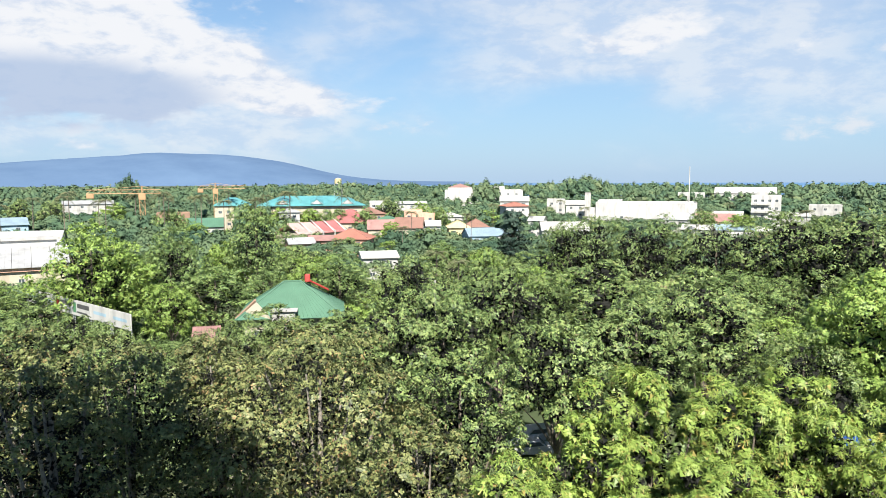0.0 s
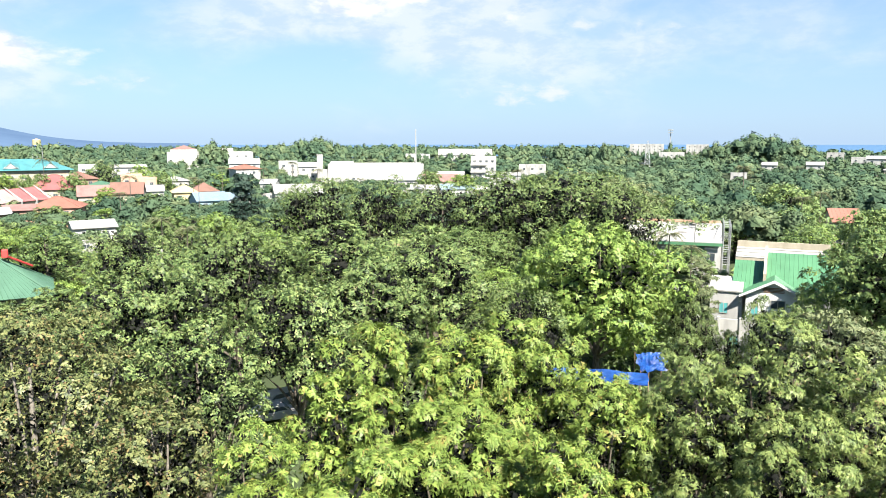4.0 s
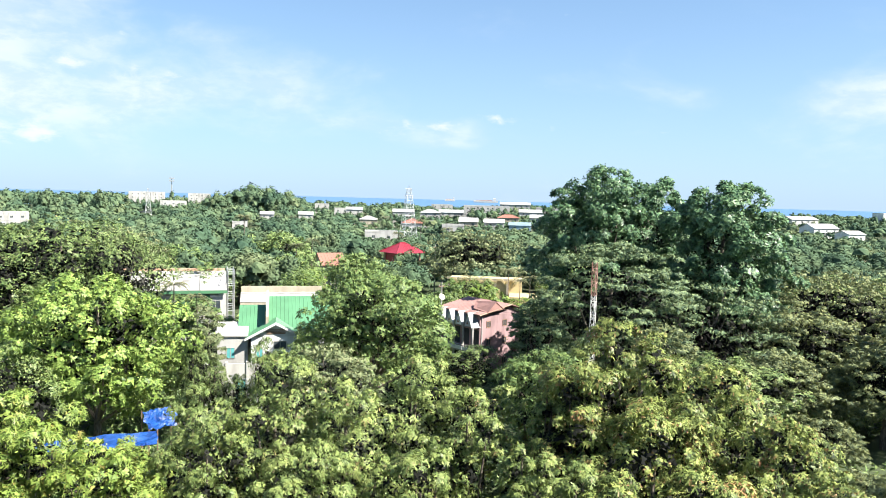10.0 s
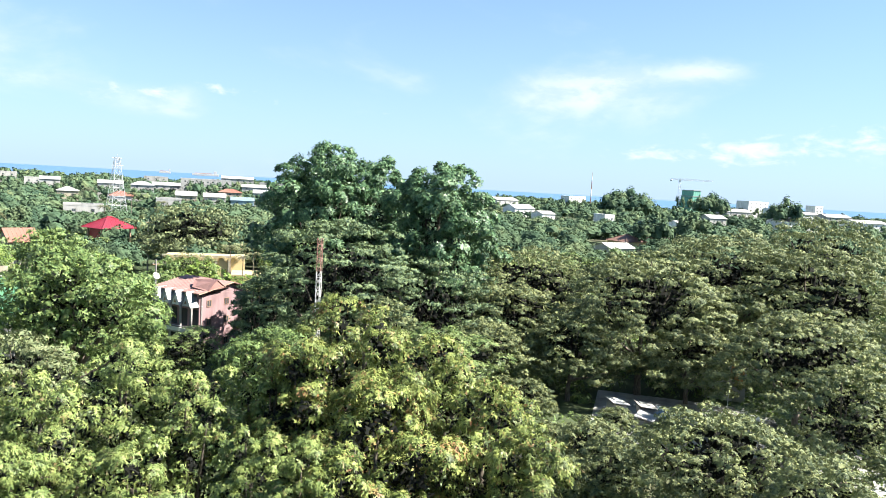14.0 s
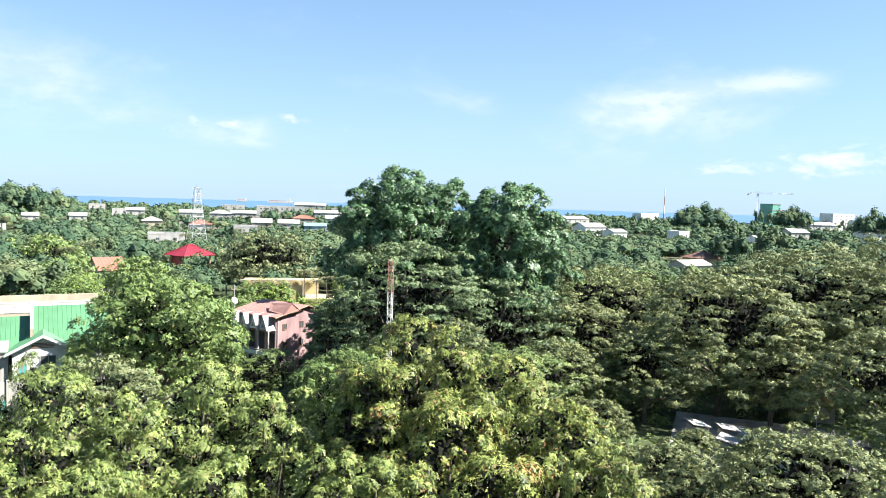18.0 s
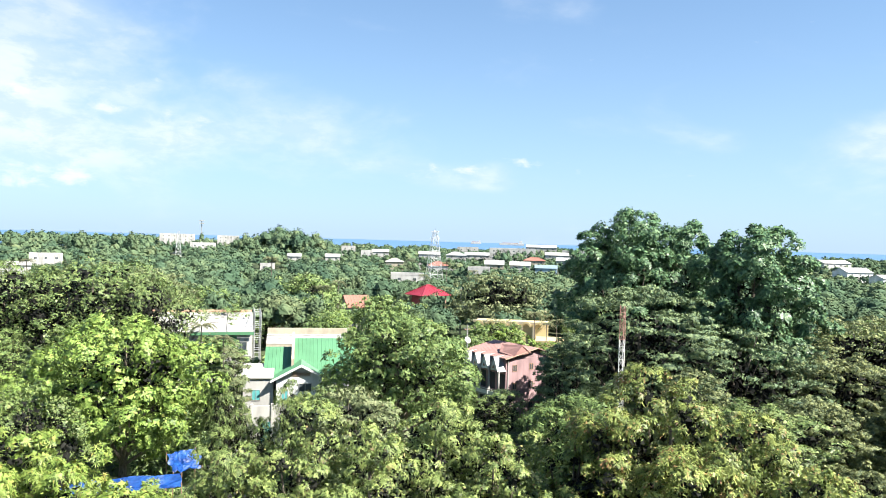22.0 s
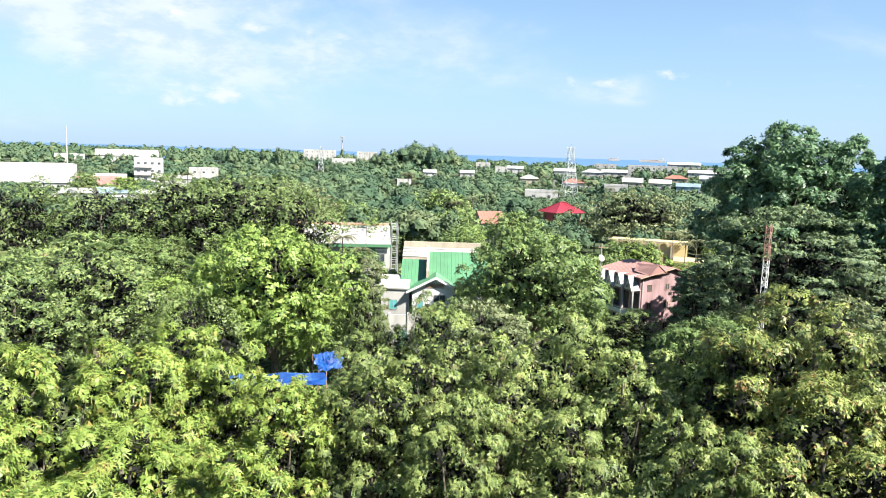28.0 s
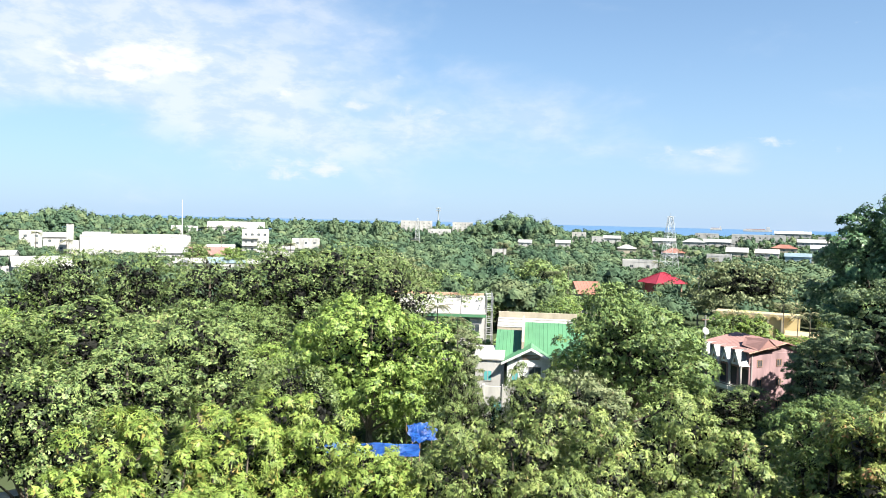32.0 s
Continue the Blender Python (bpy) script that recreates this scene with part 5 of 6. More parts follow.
TOWN = [
    # heading, distance, width, depth, wall height, wall, roof kind, roof, rise, words
    (-56.7, 285, 7.5, 9, 12.2, WHITE, "hip", ROOF_GREY, 1.3, "small white house with a low grey roof"),
    (-52.0, 285, 16.2, 14, 8.0, CREAM, "hip", ROOF_RED, 4.8, "house with a weathered red hipped roof"),
    (-53.5, 300, 8.5, 10, 8.1, CREAM, "gable", ROOF_CRIMSON, 3.2, "house with a deep red gabled roof"),
    (-50.5, 320, 10.4, 11, 9.7, BROWN, "hip", ROOF_BROWN, 2.7, "house with a faded brown hipped roof"),
    (-49.9, 360, 7.3, 9, 13.2, WHITE, "flat", CONCRETE, 0.0, "white flat-roofed house"),
    (-47.3, 370, 15.2, 10, 12.4, DULL_WHITE, "gable", ROOF_WHITE, 1.1, "long house with a pale low roof"),
    (-47.1, 300, 7.3, 9, 11.1, SALMON, "flat", ROOF_TILE, 0.0, "salmon flat-roofed house with a deep terrace"),
    (-46.1, 296, 6.7, 8, 10.1, SALMON, "flat", CONCRETE, 0.0, "lower salmon flat-roofed wing"),
    (-49.1, 310, 11.7, 10, 6.6, CREAM, "hip", ROOF_DEEP, 2.4, "house with a pale green hipped roof"),
    (-51.9, 235, 12.5, 11, 5.7, SALMON, "hip", ROOF_TILE, 2.9, "salmon house with a terracotta hipped roof"),
    (-49.4, 262, 11.2, 11, 6.9, CREAM, "gable", ROOF_RUST, 3.2, "long house with a rusty red gabled roof"),
    (-47.4, 255, 9.4, 11, 7.7, CREAM, "gable", ROOF_BROWN, 3.5, "cream house with a brown-red gabled roof"),
    (-45.7, 270, 6.5, 9, 7.4, WHITE, "gable", ROOF_WHITE, 1.9, "white house with a pale gabled roof"),
    (-44.2, 320, 10.7, 10, 8.3, WHITE, "hip", ROOF_WHITE, 1.5, "white house with a pale hipped roof"),
    (-43.6, 268, 7.4, 10, 6.9, YELLOW, "hip", YELLOW, 2.5, "house with a straw-yellow hipped roof"),
    (-42.2, 290, 8.9, 10, 5.7, CREAM, "hip", ROOF_BROWN, 3.1, "house with a dark brown hipped roof"),
    (-41.9, 250, 9.9, 11, 5.3, GREY_BLUE, "gable", ROOF_BLUE, 2.5, "house with a wide pale blue roof"),
    (-40.0, 255, 8.0, 9, 5.3, WHITE, "gable", ROOF_BLUE, 2.0, "house with a pale blue metal roof"),
    (-55.9, 225, 7.7, 8, 5.3, BROWN, "gable", ROOF_GREY, 1.6, "low house with a weathered grey roof"),
    (-54.3, 232, 7.4, 8, 5.6, BROWN, "gable", ROOF_RUST, 1.4, "low house with a stained rusty roof"),
    (-49.9, 180, 8.6, 9, 5.5, WHITE, "gable", ROOF_WHITE, 1.3, "house with a whitish roof among trees"),
    (-39.2, 400, 15.3, 12, 12.6, WHITE, "gable", ROOF_WHITE, 2.5, "white house with a broad pale roof"),
    (-39.2, 370, 11.8, 11, 10.9, WHITE, "hip", ROOF_TILE, 2.0, "white house with a terracotta roof"),
    (-36.0, 390, 9.4, 10, 13.2, DULL_WHITE, "flat", CONCRETE, 0.0, "grey-white two-storey block with dark bays"),
    (-34.5, 400, 10.2, 10, 10.8, WHITE, "gable", ROOF_WHITE, 2.2, "white house with a low pale roof"),
    (-37.4, 310, 6.2, 9, 7.1, WHITE, "gable", ROOF_WHITE, 1.7, "small white house with a pale roof"),
    (-35.4, 290, 17.9, 14, 4.6, WHITE, "gable", ROOF_WHITE, 3.1, "white house with a broad white roof"),
    (-26.5, 345, 15.4, 12, 6.2, WHITE, "hip", ROOF_GREY, 2.9, "white house with a grey hipped roof"),
    (-24.4, 350, 16.9, 12, 5.2, SALMON, "gable", ROOF_RUST, 3.5, "salmon house with a rusty gabled roof"),
    (-23.5, 380, 13.5, 11, 6.8, CREAM, "gable", ROOF_WHITE, 1.8, "cream house with a pale gabled roof"),
    (-25.6, 315, 11.2, 9, 3.9, WHITE, "gable", ROOF_WHITE, 1.7, "low white house with a pale roof"),
    (-23.2, 318, 14.7, 9, 3.7, WHITE, "gable", ROOF_BLUE, 2.2, "low house with a blue roof"),
    (-21.4, 325, 7.8, 9, 3.0, YELLOW, "hip", ROOF_WHITE, 1.8, "small yellow house with a pale hipped roof"),
    (-19.0, 400, 12.5, 12, 5.9, WHITE, "gable", ROOF_WHITE, 1.5, "white house with a low pale roof"),
    (-17.2, 430, 15.3, 12, 9.8, DULL_WHITE, "flat", ROOF_GREY, 0.0, "long grey low building"),
    (-70.6, 430, 24, 14, 12.2, DULL_WHITE, "gable", ROOF_GREY, 1.8, "long pale-roofed building"),
    (-65.0, 330, 13, 12, 10, BROWN, "flat", ROOF_BROWN, 0, "unfinished brownish building"),
    (-62.8, 290, 13, 12, 7.0, DULL_WHITE, "gable", ROOF_DEEP, 3.2, "house with a faded green gabled roof"),
    (-75.6, 300, 12, 12, 9, GREY_BLUE, "gable", ROOF_BLUE, 2.4, "low house with a blue roof"),
    (-74.4, 240, 18, 12, 7, DULL_WHITE, "gable", ROOF_GREY, 3.0, "house with a grey metal roof"),
    (4.55, 190, 6.0, 8, 6.0, CREAM, "gable", ROOF_TILE, 2.8, "house with a terracotta roof and yellow gable ends"),
    (8.5, 330, 14.5, 10, 7.2, WHITE, "flat", ROOF_WHITE, 0, "long white flat roof among trees"),
    (14.1, 350, 10.5, 9, 10.1, WHITE, "flat", CONCRETE, 0, "white cube-like house"),
    (16.0, 600, 23, 14, 16.5, WHITE, "flat", CONCRETE, 0, "white flat-roofed block"),
    (14.0, 620, 22, 12, 10.5, DULL_WHITE, "gable", ROOF_GREY, 2.5, "grey-roofed shed"),
    (18.4, 560, 16, 10, 9.0, CREAM, "hip", ROOF_TILE, 2.4, "house with a reddish roof"),
    (12.3, 520, 14, 10, 12.2, DULL_WHITE, "hip", ROOF_GREY, 2.4, "pale house with a grey roof"),
    (20.4, 640, 26, 12, 12, WHITE, "gable", ROOF_WHITE, 2.5, "long white shed"),
    (19.3, 480, 14, 10, 6.5, GREY_BLUE, "gable", ROOF_BLUE, 2.0, "low house with a pale blue roof"),
    (10.2, 560, 16, 10, 11.5, WHITE, "gable", ROOF_WHITE, 2.2, "white gabled house among far trees"),
    (13.2, 700, 20, 12, 15.5, DULL_WHITE, "flat", CONCRETE, 0, "grey-white block near the sea"),
    (17.4, 650, 24, 12, 16.0, WHITE, "flat", CONCRETE, 0, "white two-storey block near the sea"),
    (18.9, 740, 30, 14, 17.5, DULL_WHITE, "gable", ROOF_WHITE, 2.5, "long pale shed near the sea"),
    (6.4, 600, 13, 10, 11.5, WHITE, "gable", ROOF_GREY, 2.2, "pale house among far trees"),
    (7.5, 470, 11, 9, 8.2, CREAM, "hip", ROOF_WHITE, 2.2, "cream house with a pale hipped roof"),
    (2.7, 520, 10, 9, 9.0, WHITE, "gable", ROOF_WHITE, 2.0, "small white house among trees"),
    (3.9, 700, 13, 10, 13.5, DULL_WHITE, "flat", CONCRETE, 0, "grey-white block among far trees"),
    (15.3, 430, 11, 9, 9.6, CREAM, "gable", ROOF_GREY, 2.4, "cream house with a grey gabled roof"),
    (10.9, 420, 11, 9, 8.4, WHITE, "hip", ROOF_TILE, 2.4, "white house with a terracotta hipped roof"),
    (17.3, 440, 12, 9, 9.2, WHITE, "gable", ROOF_WHITE, 2.2, "white house with a pale gabled roof"),
    (20.9, 520, 15, 10, 10.5, DULL_WHITE, "gable", ROOF_GREY, 2.4, "pale shed with a grey roof"),
    (39.2, 620, 26, 12, 13.5, WHITE, "gable", ROOF_WHITE, 2.4, "long white shed with a pale roof"),
    (54.8, 520, 15, 10, 11.5, DULL_WHITE, "gable", ROOF_WHITE, 2.4, "pale shed among far trees"),
    (56.2, 640, 26, 12, 15.0, WHITE, "gable", ROOF_WHITE, 2.4, "long white-roofed shed by the trees"),
    (62.6, 640, 24, 12, 15.5, DULL_WHITE, "gable", ROOF_WHITE, 2.4, "pale shed with a white roof"),
    (21.5, 700, 24, 14, 15, WHITE, "flat", CONCRETE, 0, "white block near the sea"),
    (-2.2, 420, 8, 9, 6.8, WHITE, "flat", CONCRETE, 0, "white block among trees"),
    (5.4, 640, 12, 9, 11, WHITE, "flat", CONCRETE, 0, "white block among far trees"),
    (-0.2, 520, 9, 9, 8.6, WHITE, "gable", ROOF_GREY, 2.0, "pale block among trees"),
    (-8.7, 800, 34, 15, 20.2, DULL_WHITE, "flat", CONCRETE, 0, "long white five-storey building near the sea"),
    (-5.1, 800, 22, 15, 19.6, DULL_WHITE, "flat", CONCRETE, 0, "white five-storey building near the sea"),
    (-6.9, 640, 20, 12, 14.0, WHITE, "flat", CONCRETE, 0, "white two-storey block"),
    (48.8, 300, 11, 10, 5.6, YELLOW, "hip", ROOF_BROWN, 2.6, "yellow house with a brown hipped roof"),
    (47.9, 285, 13, 9, 3.8, WHITE, "gable", ROOF_WHITE, 1.8, "long low white-roofed house"),
    (50.2, 420, 10, 9, 8.0, GREY_BLUE, "gable", ROOF_BLUE, 2.0, "house with a blue-grey roof"),
    (52.6, 420, 11, 10, 9.5, LIT_WHITE, "gable", ROOF_WHITE, 2.0, "white gabled house"),
    (47.0, 440, 8, 9, 11.0, LIT_WHITE, "flat", CONCRETE, 0, "grey-white tall house"),
    (40.5, 520, 20, 12, 10.0, LIT_WHITE, "gable", ROOF_GREY, 3, "grey-roofed sheds"),
    (42.4, 480, 12, 10, 8.5, LIT_WHITE, "gable", ROOF_WHITE, 2, "white-roofed shed"),
    (44.6, 760, 24, 12, 18.5, LIT_WHITE, "flat", CONCRETE, 0, "white block by the sea"),
    (57.4, 800, 26, 16, 23.5, LIT_WHITE, "flat", CONCRETE, 0, "large grey-white framed building"),
    (58.9, 760, 14, 14, 18.0, LIT_WHITE, "flat", CONCRETE, 0, "cream block"),
    (60.6, 700, 30, 14, 15.5, LIT_WHITE, "gable", ROOF_WHITE, 2, "long white-roofed sheds"),
    (61.4, 820, 10, 12, 22.5, LIT_WHITE, "flat", CONCRETE, 0, "white block with rooftop rooms"),
    (59.5, 520, 16, 12, 12.5, LIT_WHITE, "gable", ROOF_WHITE, 2, "white-roofed shed"),
    (64.5, 560, 26, 14, 14.0, LIT_WHITE, "gable", ROOF_WHITE, 2, "grey-roofed shed"),
    (66.6, 900, 12, 14, 27.0, LIT_WHITE, "flat", CONCRETE, 0, "bluish tower block"),
    (67.6, 620, 34, 16, 17.5, LIT_WHITE, "gable", ROOF_WHITE, 3, "broad white-roofed hall"),
    (51.0, 330, 7, 8, 8.0, SALMON, "hip", ROOF_TILE, 2.0, "small house with a terracotta roof"),
]
for az, d, w, dp, tall, wall_mat, kind, roof_mat, rise, words in TOWN:
    hx, hy = polar(az, d)
    words = words if len(words.split()) > 3 else words + " among green trees"
    house(words, hx, hy, w, dp, tall, wall_mat, kind, roof_mat, rise, storeys=max(1, round(tall / 3.4)), panes=max(2, round(w / 6)),
          turn=-az + (46 if az > 38 else (az * 37 + d) % 36 - 18 if kind != "flat" and d < 400 else 0), open_low=tall * (0.82 if kind != "flat" else 0.7) if d < 350 else tall - (0.010 if az < -12 or d >= 800 else 0.005) * d)

green_tower = thing("netted_tower", "tower under construction wrapped in green safety net", "building", at(704, 528, -8))
for k in range(5):
    part("storey", box(-8.5 + k * 1.0, 8 - k * 0.4, -9, 9, k * 6.6, k * 6.6 + 5.9, 0.1), NET_GREEN, green_tower)
    part("floor_slab", box(-9.0 + k * 1.0, 8.5 - k * 0.4, -9.5, 9.5, k * 6.6 + 5.95, k * 6.6 + 6.55), CONCRETE, green_tower)
keep_open(704, 528, 20, 22)


def tower_crane(label, x, y, tall, jib, back, mat, turn, low, wide=1.6):
    root = thing("tower_crane", label, "crane", pose(x, y, 0, 0, 0, turn))
    n = max(6, int(tall / 3))
    for k in range(n):
        z0, z1 = tall * k / n, tall * (k + 1) / n
        bm = bmesh.new()
        for i in range(4):
            c = [(1, 1), (1, -1), (-1, -1), (-1, 1)]
            a, b = c[i], c[(i + 1) % 4]
            h = wide / 2
            bar(bm, (a[0] * h, a[1] * h, z0), (a[0] * h, a[1] * h, z1), 0.13)
            bar(bm, (a[0] * h, a[1] * h, z0), (b[0] * h, b[1] * h, z1), 0.09)
        part("mast_section", bm, mat, root)
    part("cab", box(-1.1, 1.1, -1.1, 1.1, tall + 0.01, tall + 2.0, 0.1), mat, root)
    arm = bmesh.new()
    count = max(6, int((jib + back) / 3))
    for k in range(count):
        x0, x1 = -back + (jib + back) * k / count, -back + (jib + back) * (k + 1) / count
        bar(arm, (x0, -0.6, tall + 2.1), (x1, -0.6, tall + 2.1), 0.12)
        bar(arm, (x0, 0.6, tall + 2.1), (x1, 0.6, tall + 2.1), 0.12)
        bar(arm, (x0, 0, tall + 3.3), (x1, 0, tall + 3.3), 0.12)
        bar(arm, (x0, -0.6, tall + 2.1), ((x0 + x1) / 2, 0, tall + 3.3), 0.08)
        bar(arm, ((x0 + x1) / 2, 0, tall + 3.3), (x1, 0.6, tall + 2.1), 0.08)
    part("jib", arm, mat, root)
    part("counterweight", box(-back, -back + 2.2, -0.9, 0.9, tall + 0.6, tall + 2.0, 0.1), mat, root)
    part("peak", bar(bmesh.new(), (0, 0, tall + 2), (0, 0, tall + 4.6), 0.25), mat, root)
    for e in (-back * 0.9, jib * 0.7):
        part("tie_rod", bar(bmesh.new(), (0, 0, tall + 4.5), (e, 0, tall + 3.3), 0.06), mat, root)
    keep_open(x, y, wide + 1, low)
    a, d = math.degrees(math.atan2(x, y)), math.hypot(x, y)
    OPEN.append((a - math.degrees(back / d), a + math.degrees(jib / d) * 0.9, math.degrees(math.atan2(tall + 1.4 - 24, d)), d))


tower_crane("orange tower crane with a level lattice jib", -239.5, 101.3, 17.9, 5.8, 16.5, CRANE_PAINT, 66, 13)
tower_crane("orange tower crane half hidden by trees", -282, 150, 18.6, 12, 7, CRANE_PAINT, 62, 17)
tower_crane("grey-green tower crane beside a netted tower", 712, 550, 42, 36, 11, STEEL, -52, 22, 2.4)

# yellow tank on a stand
tank = thing("water_tank", "yellow water tank on a steel stand", "water tank", pose(-478.4, 362, 0))
for sx, sy in ((1, 1), (1, -1), (-1, -1), (-1, 1)):
    part("leg", bar(bmesh.new(), (sx * 2.6, sy * 2.6, 0), (sx * 2.0, sy * 2.0, 21.5), 0.25), STEEL, tank)
part("vessel", bar(bmesh.new(), (0, 0, 21.5), (0, 0, 25.0), 2.8, 16), YELLOW, tank)
part("lid", bar(bmesh.new(), (0, 0, 25.01), (0, 0, 26.1), 2.8, 16, 0.5), YELLOW, tank)
keep_open(-478.4, 362, 7, 21)


# red-roofed open pavilion and its neighbour with yellow arches
def pavilion():
    root = thing("pavilion", "open pavilion with a crimson hipped roof", "pavilion", at(33.6, 187, 25))
    for sx in (-1, 1):
        for sy in (-1, 1):
            part("post", box(sx * 3.5 - 0.15, sx * 3.5 + 0.15, sy * 2.9 - 0.15, sy * 2.9 + 0.15, 0, 9.2), BROWN, root)
    part("wall", box(-3.3, -1.5, -2.7, 2.7, -0.1, 9.0), ROOF_CRIMSON, root)
    hip_roof(root, 7.4, 6.2, 9.3, 2.5, ROOF_CRIMSON, 0.9)
    keep_open(33.6, 187, 9, 8.9)


pavilion()


def arcade():
    root = thing("arcade_building", "yellow building with a row of round arches", "building", at(41.0, 137.5, -20, -0.9))
    part("wall", box(-7, 7.5, 0.4, 8, -0.2, 8.6), YELLOW, root)
    for i in range(6):
        bm = bmesh.new()
        x = -6 + i * 2.3
        ring = [bm.verts.new((x + 1.0 * math.cos(a), 0.0, 8.1 + 1.0 * math.sin(a))) for a in [math.pi * k / 10 for k in range(11)]]
        ring2 = [bm.verts.new((x + 0.62 * math.cos(a), 0.0, 8.1 + 0.62 * math.sin(a))) for a in [math.pi * k / 10 for k in range(11)]]
        for k in range(10):
            bm.faces.new((ring[k], ring[k + 1], ring2[k + 1], ring2[k]))
        got = bmesh.ops.extrude_face_region(bm, geom=bm.faces[:])
        bmesh.ops.translate(bm, vec=(0, 0.35, 0), verts=[v for v in got["geom"] if isinstance(v, bmesh.types.BMVert)])
        bmesh.ops.recalc_face_normals(bm, faces=bm.faces)
        part("arch", bm, YELLOW, root)
        part("pillar", box(x - 1.0, x - 0.64, 0.0, 0.35, -0.2, 8.1), CREAM, root)
    part("cornice", box(-7.2, 7.7, 0.42, 0.9, 8.62, 9.0), CREAM, root)
    part("low_wing", box(5.2, 10.5, -6, 0.3, -0.2, 6.4, 0.04), YELLOW, root)
    keep_open(40, 136, 10, 7.6)
    keep_open(46.2, 131, 5, 5.4)


arcade()


def utility_pole(x, y, tall, lean=0.0):
    root = thing("utility_pole", "grey concrete utility pole with a cross arm", "pole", pose(x, y, 0, 0, lean, 30), "utility poles")
    part("post", bar(bmesh.new(), (0, 0, -0.1), (0, 0, tall), 0.17, 8, 0.11), CONCRETE, root)
    part("cross_arm", box(-0.6, 0.6, -0.05, 0.05, tall - 0.7, tall - 0.58), BROWN, root)
    for i in (-0.5, 0.0, 0.5):
        part("insulator", bar(bmesh.new(), (i, 0, tall - 0.54), (i, 0, tall - 0.36), 0.06, 6), DULL_WHITE, root)


utility_pole(38.5, 170, 12.5)
utility_pole(-64.5, 63.5, 11.6)
utility_pole(25.6, 108, 11.0)


# green-hipped house behind the billboards, red trim, and what stands round it
def left_house():
    root = thing("house", "cream house with a large weathered green hipped roof", "house", at(-81, 53.5, 53))
    part("wall", box(-5.7, 5.7, -4.6, 4.6, -0.2, 6.95, 0.04), CREAM, root)
    hip_roof(root, 11.8, 9.6, 7.0, 3.9, ROOF_DEEP, 0.8, 0.55)
    part("gablet", slab([(-6.4, -4.2, 7.0), (-2.4, -5.6, 7.0), (-4.3, -4.9, 9.1)], 0.3), CREAM, root)
    part("verge", slab([(-6.9, -4.1, 6.8), (-4.3, -5.1, 9.3), (-4.3, -4.8, 9.5), (-6.9, -3.8, 7.0)], 0.2), BROWN, root)
    part("balcony_box", box(-2.2, 0.6, -6.2, -4.62, 5.6, 8.0, 0.04), DULL_WHITE, root)
    part("balcony_roof", box(-2.5, 0.9, -6.5, -4.5, 8.01, 8.15), CONCRETE, root)
    front_windows(root, 10.6, -4.63, 4.2, 1.2, 1.3, 4)
    part("red_finial", box(1.6, 2.3, -0.35, 0.35, 10.8, 11.8, 0.1), RED_PAINT, root, "bright red roof ornament")
    part("red_trim", bar(bmesh.new(), (2.1, 0.1, 11.0), (4.6, 2.6, 9.3), 0.13, 5), RED_PAINT, root, "bright red ridge trim")
    keep_open(-79.6, 54.8, 12, 8.0)
    low = thing("porch", "low brick-red porch roof among the trees", "porch", at(-83.5, 42.5, 60))
    part("porch_roof", ribbed([(-1.7, -1.6, 5.0), (1.7, -1.6, 5.0), (1.7, 1.6, 5.9), (-1.7, 1.6, 5.9)], 0.1, 0.5), ROOF_RUST, low)
    part("porch_wall", box(-1.5, 1.5, -1.4, 1.4, -0.1, 4.9), SALMON, low)
    keep_open(-83.5, 42.5, 3.0, 5.9)


left_house()


def left_block():
    root = thing("school_block", "cream and red building with a pale metal roof", "building", at(-151.5, 40, 74))
    part("wall", box(-16, 8.5, -6, 8, -0.2, 8.6, 0.05), CREAM, root)
    part("red_band", box(-16.05, -11, -6.12, -6.02, 4.4, 7.7), ROOF_RUST, root, "brick-red wall band")
    part("eave_band", box(-16.1, 8.7, -6.5, -6.02, 8.0, 8.7), SALMON, root)
    for i in range(8):
        part("roof_sheet", ribbed([(-16.4 + i * 3.15, -7, 8.75), (-13.3 + i * 3.15, -7, 8.75), (-13.3 + i * 3.15, 6, 11.6), (-16.4 + i * 3.15, 6, 11.6)], 0.1, 0.8), ROOF_GREY, root)
    part("upper_wall", box(-16, 7, 6.05, 9, 8.7, 12.7, 0.05), WHITE, root)
    part("upper_roof", box(-16.5, 7.6, 5.6, 9.6, 12.71, 13.2), CONCRETE, root)
    for i in range(5):
        window(root, -13 + i * 4.6, -6.14, 5.4, 1.0, 1.3, GLASS)
    keep_open(-146, 40, 12, 6.6)


left_block()


